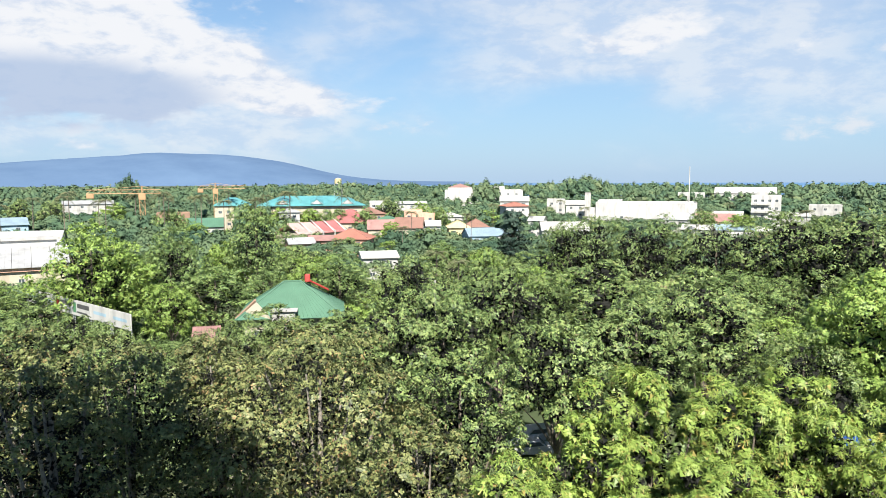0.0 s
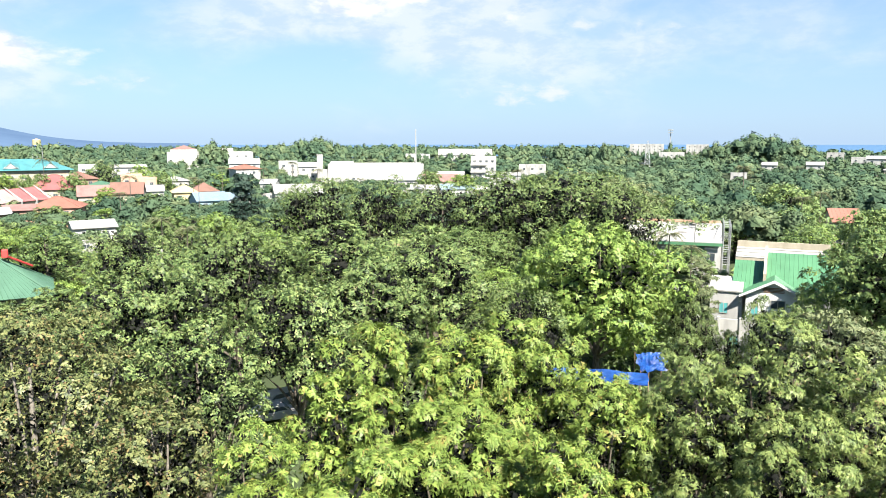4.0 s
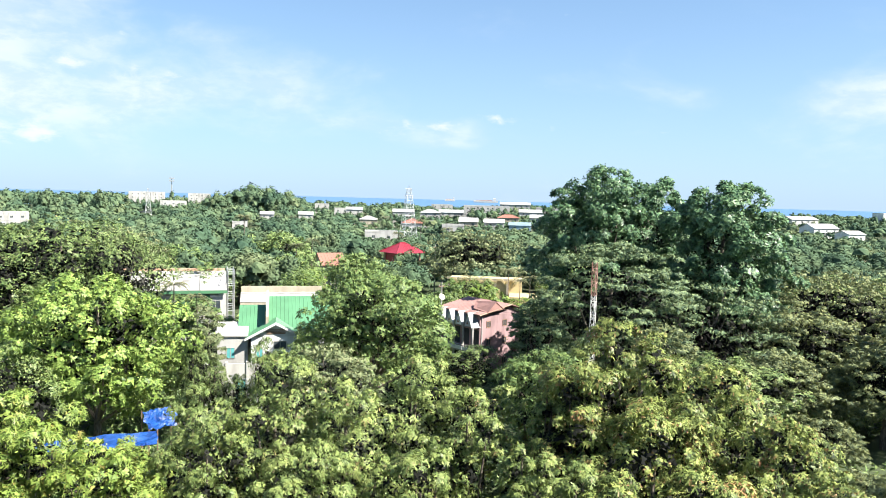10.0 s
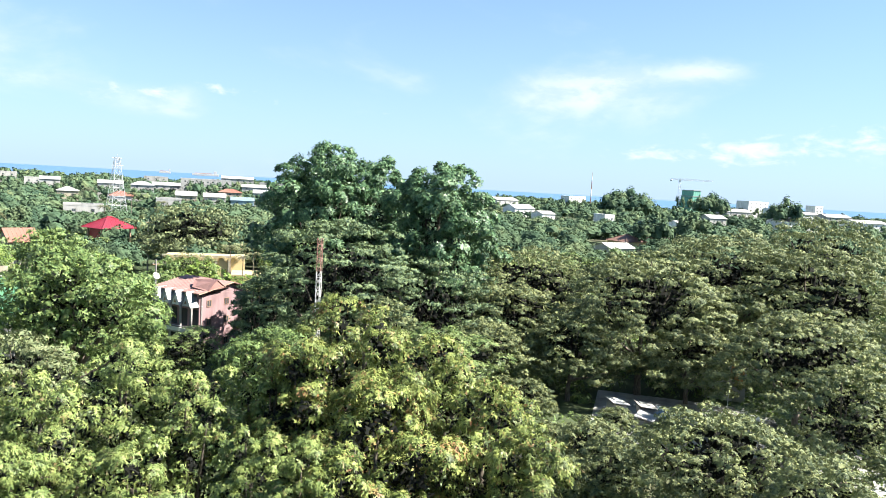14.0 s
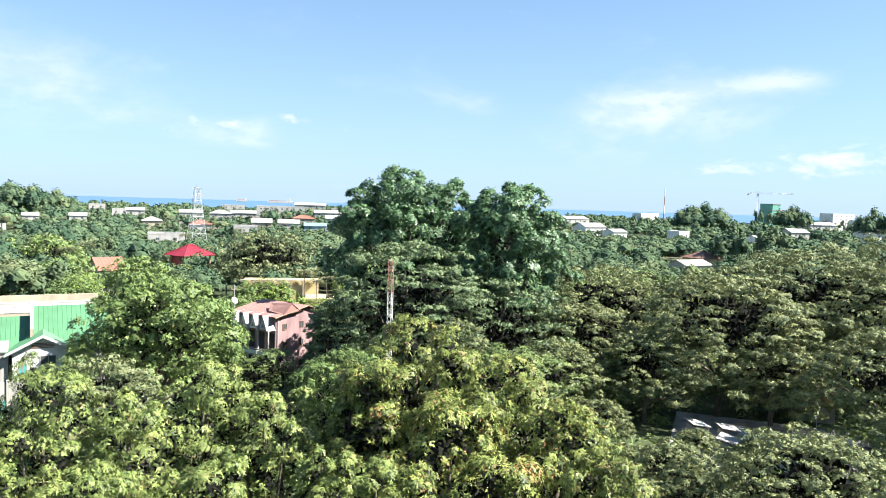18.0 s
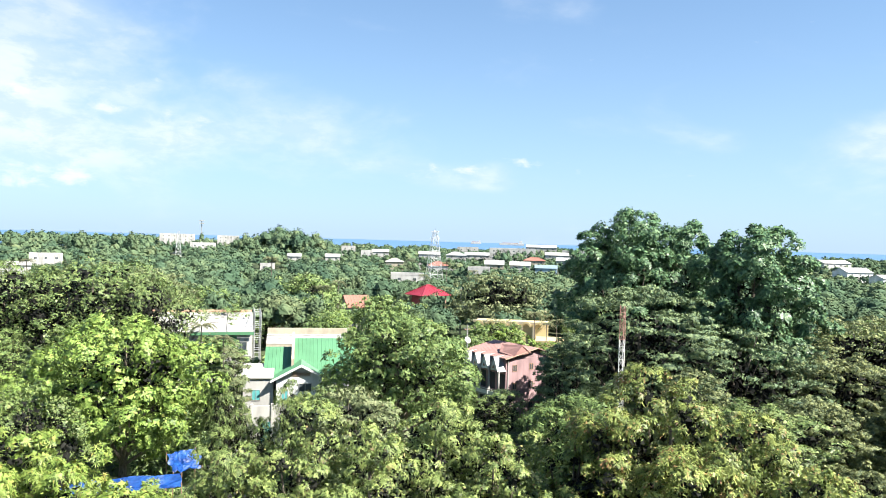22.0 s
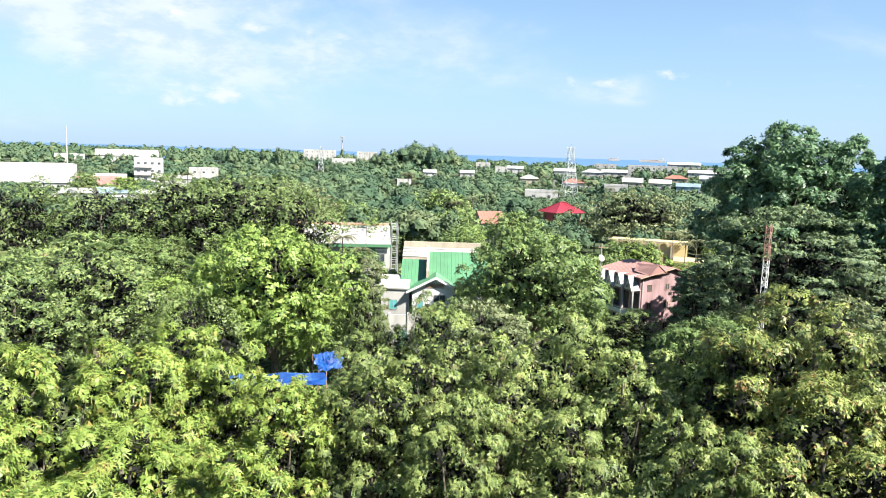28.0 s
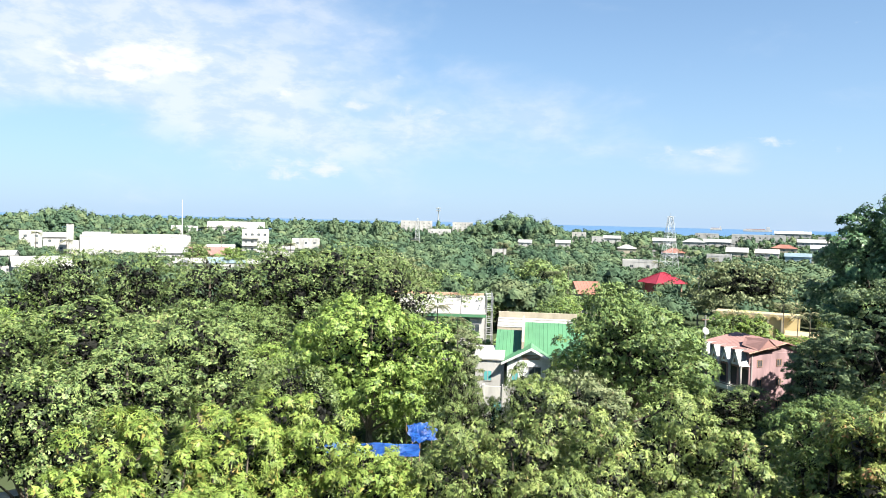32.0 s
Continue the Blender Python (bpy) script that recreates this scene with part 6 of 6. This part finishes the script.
def banner_row():
    """A row of printed sign panels along a wall; the print is plain bars."""
    root = thing("sign_wall", "long row of white printed sign panels on posts", "billboard", pose(-106.3, 34.7, 0, 0, 0, 3))
    for i in range(6):
        x = -14.6 + i * 5.8
        p = part("panel", box(x - 2.85, x + 2.85, -0.06, 0.06, 5.8, 7.9, 0.01), WHITE, root)
        if i in (2, 3):
            part("print_bar", box(x - 1.3, x + 2.5, -0.075, -0.063, 6.9, 7.5), ASPHALT, p)
            part("print_bar", box(x - 1.3, x + 1.9, -0.075, -0.063, 6.2, 6.45), ASPHALT, p)
            part("emblem", box(x - 2.6, x - 1.6, -0.075, -0.063, 6.2, 7.6), ROOF_GREEN if i == 3 else RED_PAINT, p)
        else:
            part("print_bar", box(x - 1.9, x + 1.8, -0.075, -0.063, 6.7, 7.1), GREY_BLUE, p)
        for e in (-2.6, 2.6):
            part("post", box(x + e - 0.06, x + e + 0.06, 0.07, 0.19, -0.1, 7.8), STEEL, root)
    part("base_wall", box(-17.6, 17.6, 0.2, 0.4, -0.1, 2.4), CONCRETE, root)
    OPEN.append((-76.5, -72.0, -8.8, 112))
    OPEN.append((-72.0, -67.6, -9.7, 108))


banner_row()


# ---- yards under the trees ----
def tarpaulin(label, x, y, w, d, z0, z1, turn, seed, loose=1.0):
    """A sagging sheet on poles."""
    root = thing("tarpaulin_shelter", label, "tarpaulin", pose(x, y, 0, 0, 0, turn), "blue tarpaulins")
    n = 14
    bm = bmesh.new()
    grid = []
    for i in range(n + 1):
        row = []
        for j in range(n + 1):
            u, v = i / n, j / n
            z = z0 + (z1 - z0) * v - 0.45 * math.sin(math.pi * u) * math.sin(math.pi * v) + loose * (0.22 * noise.noise((u * 4 + seed, v * 4, seed)) + 0.10 * noise.noise((u * 11, v * 11, seed)))
            row.append(bm.verts.new(((u - 0.5) * w + 0.35 * loose * noise.noise((v * 3, seed, u)), (v - 0.5) * d + 0.3 * loose * noise.noise((u * 3.5, 9, seed)), z)))
        grid.append(row)
    for i in range(n):
        for j in range(n):
            bm.faces.new((grid[i][j], grid[i + 1][j], grid[i + 1][j + 1], grid[i][j + 1]))
    bmesh.ops.solidify(bm, geom=bm.faces[:], thickness=0.02)
    part("sheet", bm, TARP, root)
    for i, j in ((0, 0), (n, 0), (n, n), (0, n)):
        px, py = (i / n - 0.5) * w, (j / n - 0.5) * d
        part("pole", bar(bmesh.new(), (px, py, -0.1), (px, py, (z0 if j == 0 else z1) + 0.1), 0.04, 6), BROWN, root)


tarpaulin("sagging blue tarpaulin stretched over a yard", -13.0, 60.5, 8.9, 1.2, 3.8, 4.5, 8, 1)
tarpaulin("steep crumpled blue tarpaulin over a shelter", -9.0, 65.4, 2.6, 1.3, 3.8, 5.1, 34, 4, 1.3)
OPEN.append((-15.6, -6.2, -18.4, 62))


def clutter():
    rng = random.Random(5)
    yard = thing("paved_yard", "pale dusty yard under the rain trees", "yard", pose(66.0, 47.5, 0, 0, 0, 40), kind="structure")
    part("yard_slab", box(-9, 9, -10, 10, 0.004, 0.06), DULL_WHITE, yard)
    for i in range(13):
        x, y = 60.6 + (i % 9) * 1.45 - 1.9 * (i // 9) + rng.uniform(-0.5, 0.5), 52.6 - (i % 9) * 1.75 - 2.4 * (i // 9) + rng.uniform(-0.5, 0.5)
        wide, high = rng.uniform(0.7, 1.15), rng.uniform(0.9, 1.4)
        shed = thing("market_stall", "low stall with pale panels and a sheet roof", "stall", pose(x, y, 0.06, 0, 0, rng.uniform(0, 90)), "stalls under the trees")
        part("stall_panel", box(-wide, wide, -0.75, 0.75, 0, high, 0.03), (DULL_WHITE, CONCRETE, WHITE)[i % 3], shed)
        part("stall_counter", box(-wide * 0.8, wide * 0.8, -1.0, -0.76, 0.75, 0.85), BROWN, shed)
        part("stall_roof", slab([(-wide - 0.2, -1.0, high + 0.10), (wide + 0.2, -1.0, high + 0.10), (wide + 0.2, 0.95, high + 0.42), (-wide - 0.2, 0.95, high + 0.42)], 0.05), (LIT_WHITE, WHITE, ROOF_BLUE)[i % 3], shed)
    sign = thing("orange_banner", "small orange-red banner between branches", "banner", at(67.3, 43.2))
    part("banner_cloth", slab([(-0.7, 0, 5.9), (0.6, 0.1, 5.6), (0.8, 0, 6.7), (-0.5, 0.1, 7.1)], 0.03), ORANGE, sign)
    part("banner_pole", bar(bmesh.new(), (-0.6, 0.06, -0.1), (-0.6, 0.06, 7.2), 0.04, 6), STEEL, sign)
    low = thing("shed", "long low shed with a grey roof under the trees", "shed", at(79.5, 52.6, -56))
    part("shed_roof", ribbed([(-2.6, -2, 4.2), (2.6, -2, 4.2), (2.6, 2, 4.9), (-2.6, 2, 4.9)], 0.08, 0.5), ROOF_GREY, low)
    part("shed_wall", box(-2.4, 2.4, -1.8, 1.8, -0.05, 4.1), DULL_WHITE, low)
    pave = thing("side_road", "pale concrete road beside the trees", "road", pose(69.5, 33.0, 0), kind="structure")
    part("road_slab", box(-6, 6, -7, 7, 0.004, 0.08), CONCRETE, pave)
    OPEN.append((44.0, 58.5, -16.2, 86))


clutter()


def parked_car(label, x, y, turn, mat):
    root = thing("parked_car", label, "car", pose(x, y, 0.004, 0, 0, turn), "parked cars")
    bm = bmesh.new()
    side = [(-2.1, 0.35), (2.1, 0.35), (2.15, 0.8), (1.3, 0.95), (0.7, 1.42), (-1.1, 1.45), (-1.9, 1.0), (-2.15, 0.85)]
    rows = [[bm.verts.new((x0, yy * (0.86 if z > 1.2 else 1), z)) for x0, z in side] for yy in (-0.85, 0.85)]
    bm.faces.new(rows[0]), bm.faces.new(rows[1][::-1])
    for i in range(len(side)):
        j = (i + 1) % len(side)
        bm.faces.new((rows[0][j], rows[0][i], rows[1][i], rows[1][j]))
    part("body", bm, mat, root)
    for s in (-1, 1):
        part("side_glass", slab([(-1.5, s * 0.80, 1.0), (1.05, s * 0.80, 1.0), (0.6, s * 0.745, 1.38), (-1.0, s * 0.745, 1.38)][::s], 0.03), GLASS, root)
        for wx in (-1.35, 1.35):
            w = part("wheel", bar(bmesh.new(), (wx, s * 0.70, 0.32), (wx, s * 0.90, 0.32), 0.32, 14), ASPHALT, root)
            part("rim", bar(bmesh.new(), (wx, s * 0.89, 0.32), (wx, s * 0.92, 0.32), 0.19, 10), STEEL, w)
    part("windscreen", slab([(0.74, -0.7, 1.40), (0.74, 0.7, 1.40), (1.27, 0.76, 0.99), (1.27, -0.76, 0.99)][::-1], 0.03), GLASS, root)


OPEN.append((-38.9, -36.0, -21.0, 80))
parked_car("silver car parked in the shade between trees", -39.9, 52.9, 60, STEEL)
parked_car("white car parked in the shade between trees", -38.4, 49.5, 50, WHITE)


OPEN.append((-40.7, -37.9, -5.0, 146))

# hill of trees before the sea, palms, and the filling woods
for i in range(18):
    px, py = polar(-76 + i * 1.3 + (i * 7 % 5) * 0.3, 255 + (i * 37) % 60)
    palm(px, py, 18.2 + (i * 5) % 4)
for i in range(9):
    px, py = polar(-48 + i * 4.1 + (i % 3), 200 + (i * 53) % 160)
    palm(px, py, 12 + (i * 5) % 4)
for az, d, h in ((-7.0, 104, 12.2), (-5.3, 100, 10.9), (-4.4, 98, 8.9), (-1.8, 235, 17.5), (13.6, 250, 14), (19.4, 128, 10.5), (20.2, 133, 10.5), (18.6, 140, 11), (16.4, 260, 13), (-45.2, 120, 13), (-43.6, 110, 12.5), (-66, 300, 20), (-61.5, 270, 18), (-58.3, 310, 19), (-57.1, 285, 17), (-47.2, 240, 14.5), (-42.6, 230, 13.5), (-40.9, 300, 15), (-33.8, 290, 14), (2.1, 170, 13), (3.2, 182, 13.5), (-13.4, 240, 15), (9.8, 230, 13), (11.6, 300, 15)):
    px, py = polar(az, d)
    palm(px, py, h)


def hidden(az, el, d, r):
    w = math.degrees(r / d)
    return any(a - w < az < b + w and d < dist + 4 and el > low for a, b, low, dist in OPEN)


def woods():
    """Single trees between the houses, then the far woods as one mesh."""
    rng = random.Random(11)
    kinds = ["dark", "round", "leafy", "dark", "leafy"]
    made = 0
    cells = {}
    for x, y, r in STOOD:
        cells.setdefault((int(x // 20), int(y // 20)), []).append((x, y, r))

    def free(x, y, r):
        for i in (-1, 0, 1):
            for j in (-1, 0, 1):
                for a, b, q in cells.get((int(x // 20) + i, int(y // 20) + j), ()):
                    if math.hypot(a - x, b - y) < (q + r) * 0.62:
                        return False
        return True
    far = []
    for hx, hy, wide, low in SCREENS:
        d = math.hypot(hx, hy)
        ux, uy = hx / d, hy / d
        r = rng.uniform(3.8, 5.4)
        ahead = d - r - 9
        count = max(1, round(wide / (1.5 * r)))
        for i in range(count):
            s = (i + 0.5 - count / 2) * 1.5 * r + rng.uniform(-1, 1)
            x, y = ux * ahead + uy * s, uy * ahead - ux * s
            h = 24 + (low - 24) * ahead / d - rng.uniform(0.0, 0.8)
            if h > 3.5 and not hidden(math.degrees(math.atan2(x, y)), math.degrees(math.atan2(h - 24.5, ahead)), ahead, r * 0.8):
                if ahead > 150:
                    far.append((x, y, h * 1.10, r))
                else:
                    tree(rng.choice(["dark", "leafy", "round", "leafy"]), x, y, h, r)
                cells.setdefault((int(x // 20), int(y // 20)), []).append((x, y, r))
    tries = 0
    while made < 130 and tries < 9000:
        tries += 1
        az = rng.uniform(-79, 70)
        d = math.sqrt(rng.uniform(62 ** 2, 165 ** 2))
        x, y = polar(az, d)
        r, h = rng.uniform(4.0, 7.5), rng.uniform(7.5, 13.0)
        if not free(x, y, r):
            continue
        el = math.degrees(math.atan2(h - 24, d))
        if hidden(az, el, d, r * 0.9):
            h *= 0.55
            r *= 0.7
            el = math.degrees(math.atan2(h - 24, d))
            if hidden(az, el, d, r * 0.9):
                continue
        tree(rng.choice(kinds if az < 30 else ["rain", "dark", "leafy", "rain"]), x, y, h, r)
        cells.setdefault((int(x // 20), int(y // 20)), []).append((x, y, r))
        made += 1
    gen = np.random.default_rng(3)
    verts, outs = [], []

    kit = {}

    def template(n, size, lobes, seed):
        """A distant crown of unit radius and height: inner domes under many small leaf sprays."""
        key = (n, round(size, 3), lobes, seed)
        if key in kit:
            return kit[key]
        g = np.random.default_rng(500 + seed * 7 + n)
        k = np.arange(lobes) + 0.5
        turn, up = k * 2.39996 + g.uniform(-0.5, 0.5, lobes), 1 - 0.95 * k / lobes
        ring = np.sqrt(1 - up ** 2) * g.uniform(0.62, 1.05, lobes) * 0.66
        mids = np.stack([ring * np.cos(turn), ring * np.sin(turn), 0.50 + 0.30 * up * g.uniform(0.75, 1.1, lobes)], 1)
        rads = g.uniform(0.30, 0.46, lobes) * (9 / lobes) ** 0.25
        # inner domes
        faces, outs_in = [], []
        for m, q in zip(mids, rads):
            pts = [np.array([0, 0, 1.0])]
            for z_turn in (0.75, 1.45):
                for j in range(6):
                    t = j * math.pi / 3 + z_turn
                    pts.append(np.array([math.sin(z_turn) * math.cos(t), math.sin(z_turn) * math.sin(t), math.cos(z_turn)]))
            pts = np.array(pts)
            shell = m + pts * np.array([q, q, q * 0.6]) * 0.80
            for j in range(6):
                jn = (j + 1) % 6
                for tri in ((0, 1 + j, 1 + jn), (1 + j, 7 + j, 7 + jn), (1 + j, 7 + jn, 1 + jn)):
                    faces.append(shell[list(tri)])
                    outs_in.append(pts[list(tri)].mean(0))
        pick = g.choice(lobes, n, p=rads ** 2 / (rads ** 2).sum())
        out = unit(g.normal(size=(n, 3)) + np.array([0, 0, 0.95]))
        out[:, 2] = np.where(out[:, 2] < -0.25, -out[:, 2], out[:, 2])
        p = mids[pick] + out * rads[pick][:, None] * np.array([1, 1, 0.6]) * (0.98 + g.normal(0, 0.07, (n, 1)))
        e1 = unit(np.cross(out, g.normal(size=(n, 3))) + g.normal(0, 0.25, (n, 3)))
        e2 = unit(np.cross(e1, out + g.normal(0, 0.45, (n, 3))))
        kit[key] = (np.array(faces), unit(np.array(outs_in)), p, e1, e2, out, size * g.uniform(0.5, 1.15, (n, 1)))
        return kit[key]

    def clump(x, y, h, r, n, size, lobes=7):
        faces, outs_in, p, e1, e2, out, s = template(n, size, lobes, int(gen.integers(0, 7)))
        t = gen.uniform(0, 6.28)
        rot = np.array([[math.cos(t), math.sin(t), 0], [-math.sin(t), math.cos(t), 0], [0, 0, 1]])
        grow, place = np.array([r, r, h]), np.array([x, y, 0])
        verts.append(((faces.reshape(-1, 3) * grow) @ rot + place))
        outs.append(outs_in @ rot)
        spots = (p * grow) @ rot + place
        e1, e2, out = e1 @ rot, e2 @ rot, out @ rot
        outs.append(out)
        verts.append(face_out(np.stack([spots - e1 * s - e2 * s * 0.4, spots + e2 * s * 0.7, spots + e1 * s - e2 * s * 0.4], 1), out).reshape(-1, 3))

    # domed single trees that stand out of the woods
    for x, y, h, r in ((-13, 640, 27.0, 25.7), (15, 660, 21.8, 20.4), (-39, 599, 19.8, 13.9), (-334, 498, 23.0, 16.7), (-351, 487, 16.8, 13.9), (-106, 509, 19.4, 5.6), (-343, 516, 25.4, 15.3), (-482, 195, 25.1, 8.8), (-278, 315, 22.0, 9.7), (-0, 600, 24.9, 16.7), (-146, 541, 19.5, 9.5), (421, 370, 26.3, 20.7), (490, 347, 26.3, 14.8), (232, 190, 14.2, 8.3), (266, 196, 15.5, 8.1), (-10, 640, 20.0, 17.8), (449, 263, 24.2, 12.0), (-194, 610, 18.1, 15.8)):
        for k in range(7):
            a, s = k * 2.4, 0.55 * (k > 0)
            clump(x + r * s * math.cos(a), y + r * s * math.sin(a), h * (1.15 - 0.12 * (k > 0) - 0.02 * k), r * 0.55, 260, 0.6 + 0.02 * round(r), 6)
    for x, y, h, r in far:
        near = math.hypot(x, y)
        clump(x, y, h, r, *((700, 0.42, 8) if near < 240 else (170, 0.60, 6) if near < 420 else (60, 1.1, 4)))
    for ring_from, ring_to, gap, make in ((150, 235, 7.8, (700, 0.42, 8)), (235, 420, 9.0, (170, 0.62, 6)), (420, 760, 14, (64, 1.15, 3)), (760, 1080, 22, (40, 1.8, 3))):
        count = int((ring_to ** 2 - ring_from ** 2) * radians(152) / 2 / gap ** 2)
        for _ in range(count):
            az = gen.uniform(-81, 71)
            d = math.sqrt(gen.uniform(ring_from ** 2, ring_to ** 2))
            x, y = polar(az, d)
            grove = noise.noise((x * 0.006, y * 0.006, 5))
            r = gen.uniform(0.6, 1.45) * (5.8 if d < 235 else 6.5 if d < 760 else 9)
            h = gen.uniform(8.0, 12.5 if d < 420 else 14.0) + 4.0 * grove + (5.0 if az < -10 and d > 600 else 0)
            hump = math.exp(-((az + 1.0) / 2.3) ** 2 - ((d - 690) / 70) ** 2) * 12
            h += hump + math.exp(-((az + 34.5) / 2.2) ** 2 - ((d - 640) / 80) ** 2) * 10 + math.exp(-((az - 48) / 1.9) ** 2 - ((d - 640) / 80) ** 2) * 9
            if d < 235 and not free(x, y, r * 0.8):
                continue
            if hidden(az, math.degrees(math.atan2(h - 24, d)), d, r * 0.8):
                h *= 0.5
                if hidden(az, math.degrees(math.atan2(h - 24, d)), d, r * 0.8):
                    continue
            clump(x, y, h, r, *make)
    v = np.concatenate(verts)
    me = fill_mesh("far_woods", v, np.arange(len(v)).reshape(-1, 3))
    round_off(me, np.concatenate(outs), 3, 0.72)
    me.materials.append(LEAF["far"])
    tagged(new("far_woods", me), "distant green woods between the houses and the sea", "woods", kind="stuff")


woods()


def undergrowth():
    """Low shrubs and creepers that close the ground between the trunks."""
    gen = np.random.default_rng(8)
    verts = []
    for _ in range(3200):
        az, d = gen.uniform(-82, 72), math.sqrt(gen.uniform(16 ** 2, 135 ** 2))
        x, y = polar(az, d)
        r, h = gen.uniform(1.2, 2.6), gen.uniform(1.0, 3.2)
        if math.hypot(x - 65.0, y - 48.0) < 11:
            continue
        if hidden(az, math.degrees(math.atan2(h - 24, d)), d, r):
            h, r = 0.5 + 0.2 * r, r * 0.8
        n = 46
        out = gen.normal(size=(n, 3))
        out[:, 2] = np.abs(out[:, 2])
        out /= np.linalg.norm(out, axis=1)[:, None]
        p = np.array([x, y, 0]) + out * np.array([r, r, h]) * gen.uniform(0.6, 1.05, (n, 1))
        e1 = np.cross(out, gen.normal(size=(n, 3)))
        e1 /= np.linalg.norm(e1, axis=1)[:, None]
        e2 = np.cross(e1, out + gen.normal(0, 0.4, (n, 3)))
        e2 /= np.linalg.norm(e2, axis=1)[:, None]
        s = gen.uniform(0.14, 0.32, (n, 1)) * (0.7 + d / 110)
        verts.append(np.stack([p - e1 * s, p + e2 * s * 0.7, p + e1 * s], 1).reshape(-1, 3))
    v = np.concatenate(verts)
    me = fill_mesh("undergrowth", v, np.arange(len(v)).reshape(-1, 3))
    me.materials.append(LEAF["dark"])
    tagged(new("undergrowth", me), "low dark green shrubs under the trees", "shrubs", kind="stuff")


undergrowth()


def ship(x, y, long, mat):
    root = thing("ship", "long pale ship at anchor off the coast", "ship", at(x, y, None, 0.25), "ships off the coast")
    part("hull", box(-long / 2, long / 2, -7, 7, 0, 9, 0.6), mat, root)
    part("bridge", box(long * 0.30, long * 0.42, -6, 6, 9.02, 20, 0.4), WHITE, root)
    part("deck_cargo", box(-long * 0.40, long * 0.25, -6, 6, 9.02, 11.5, 0.4), ROOF_RUST, root)


ship(*polar(16.6, 3300), 110, DULL_WHITE)
ship(*polar(13.8, 3600), 50, DULL_WHITE)
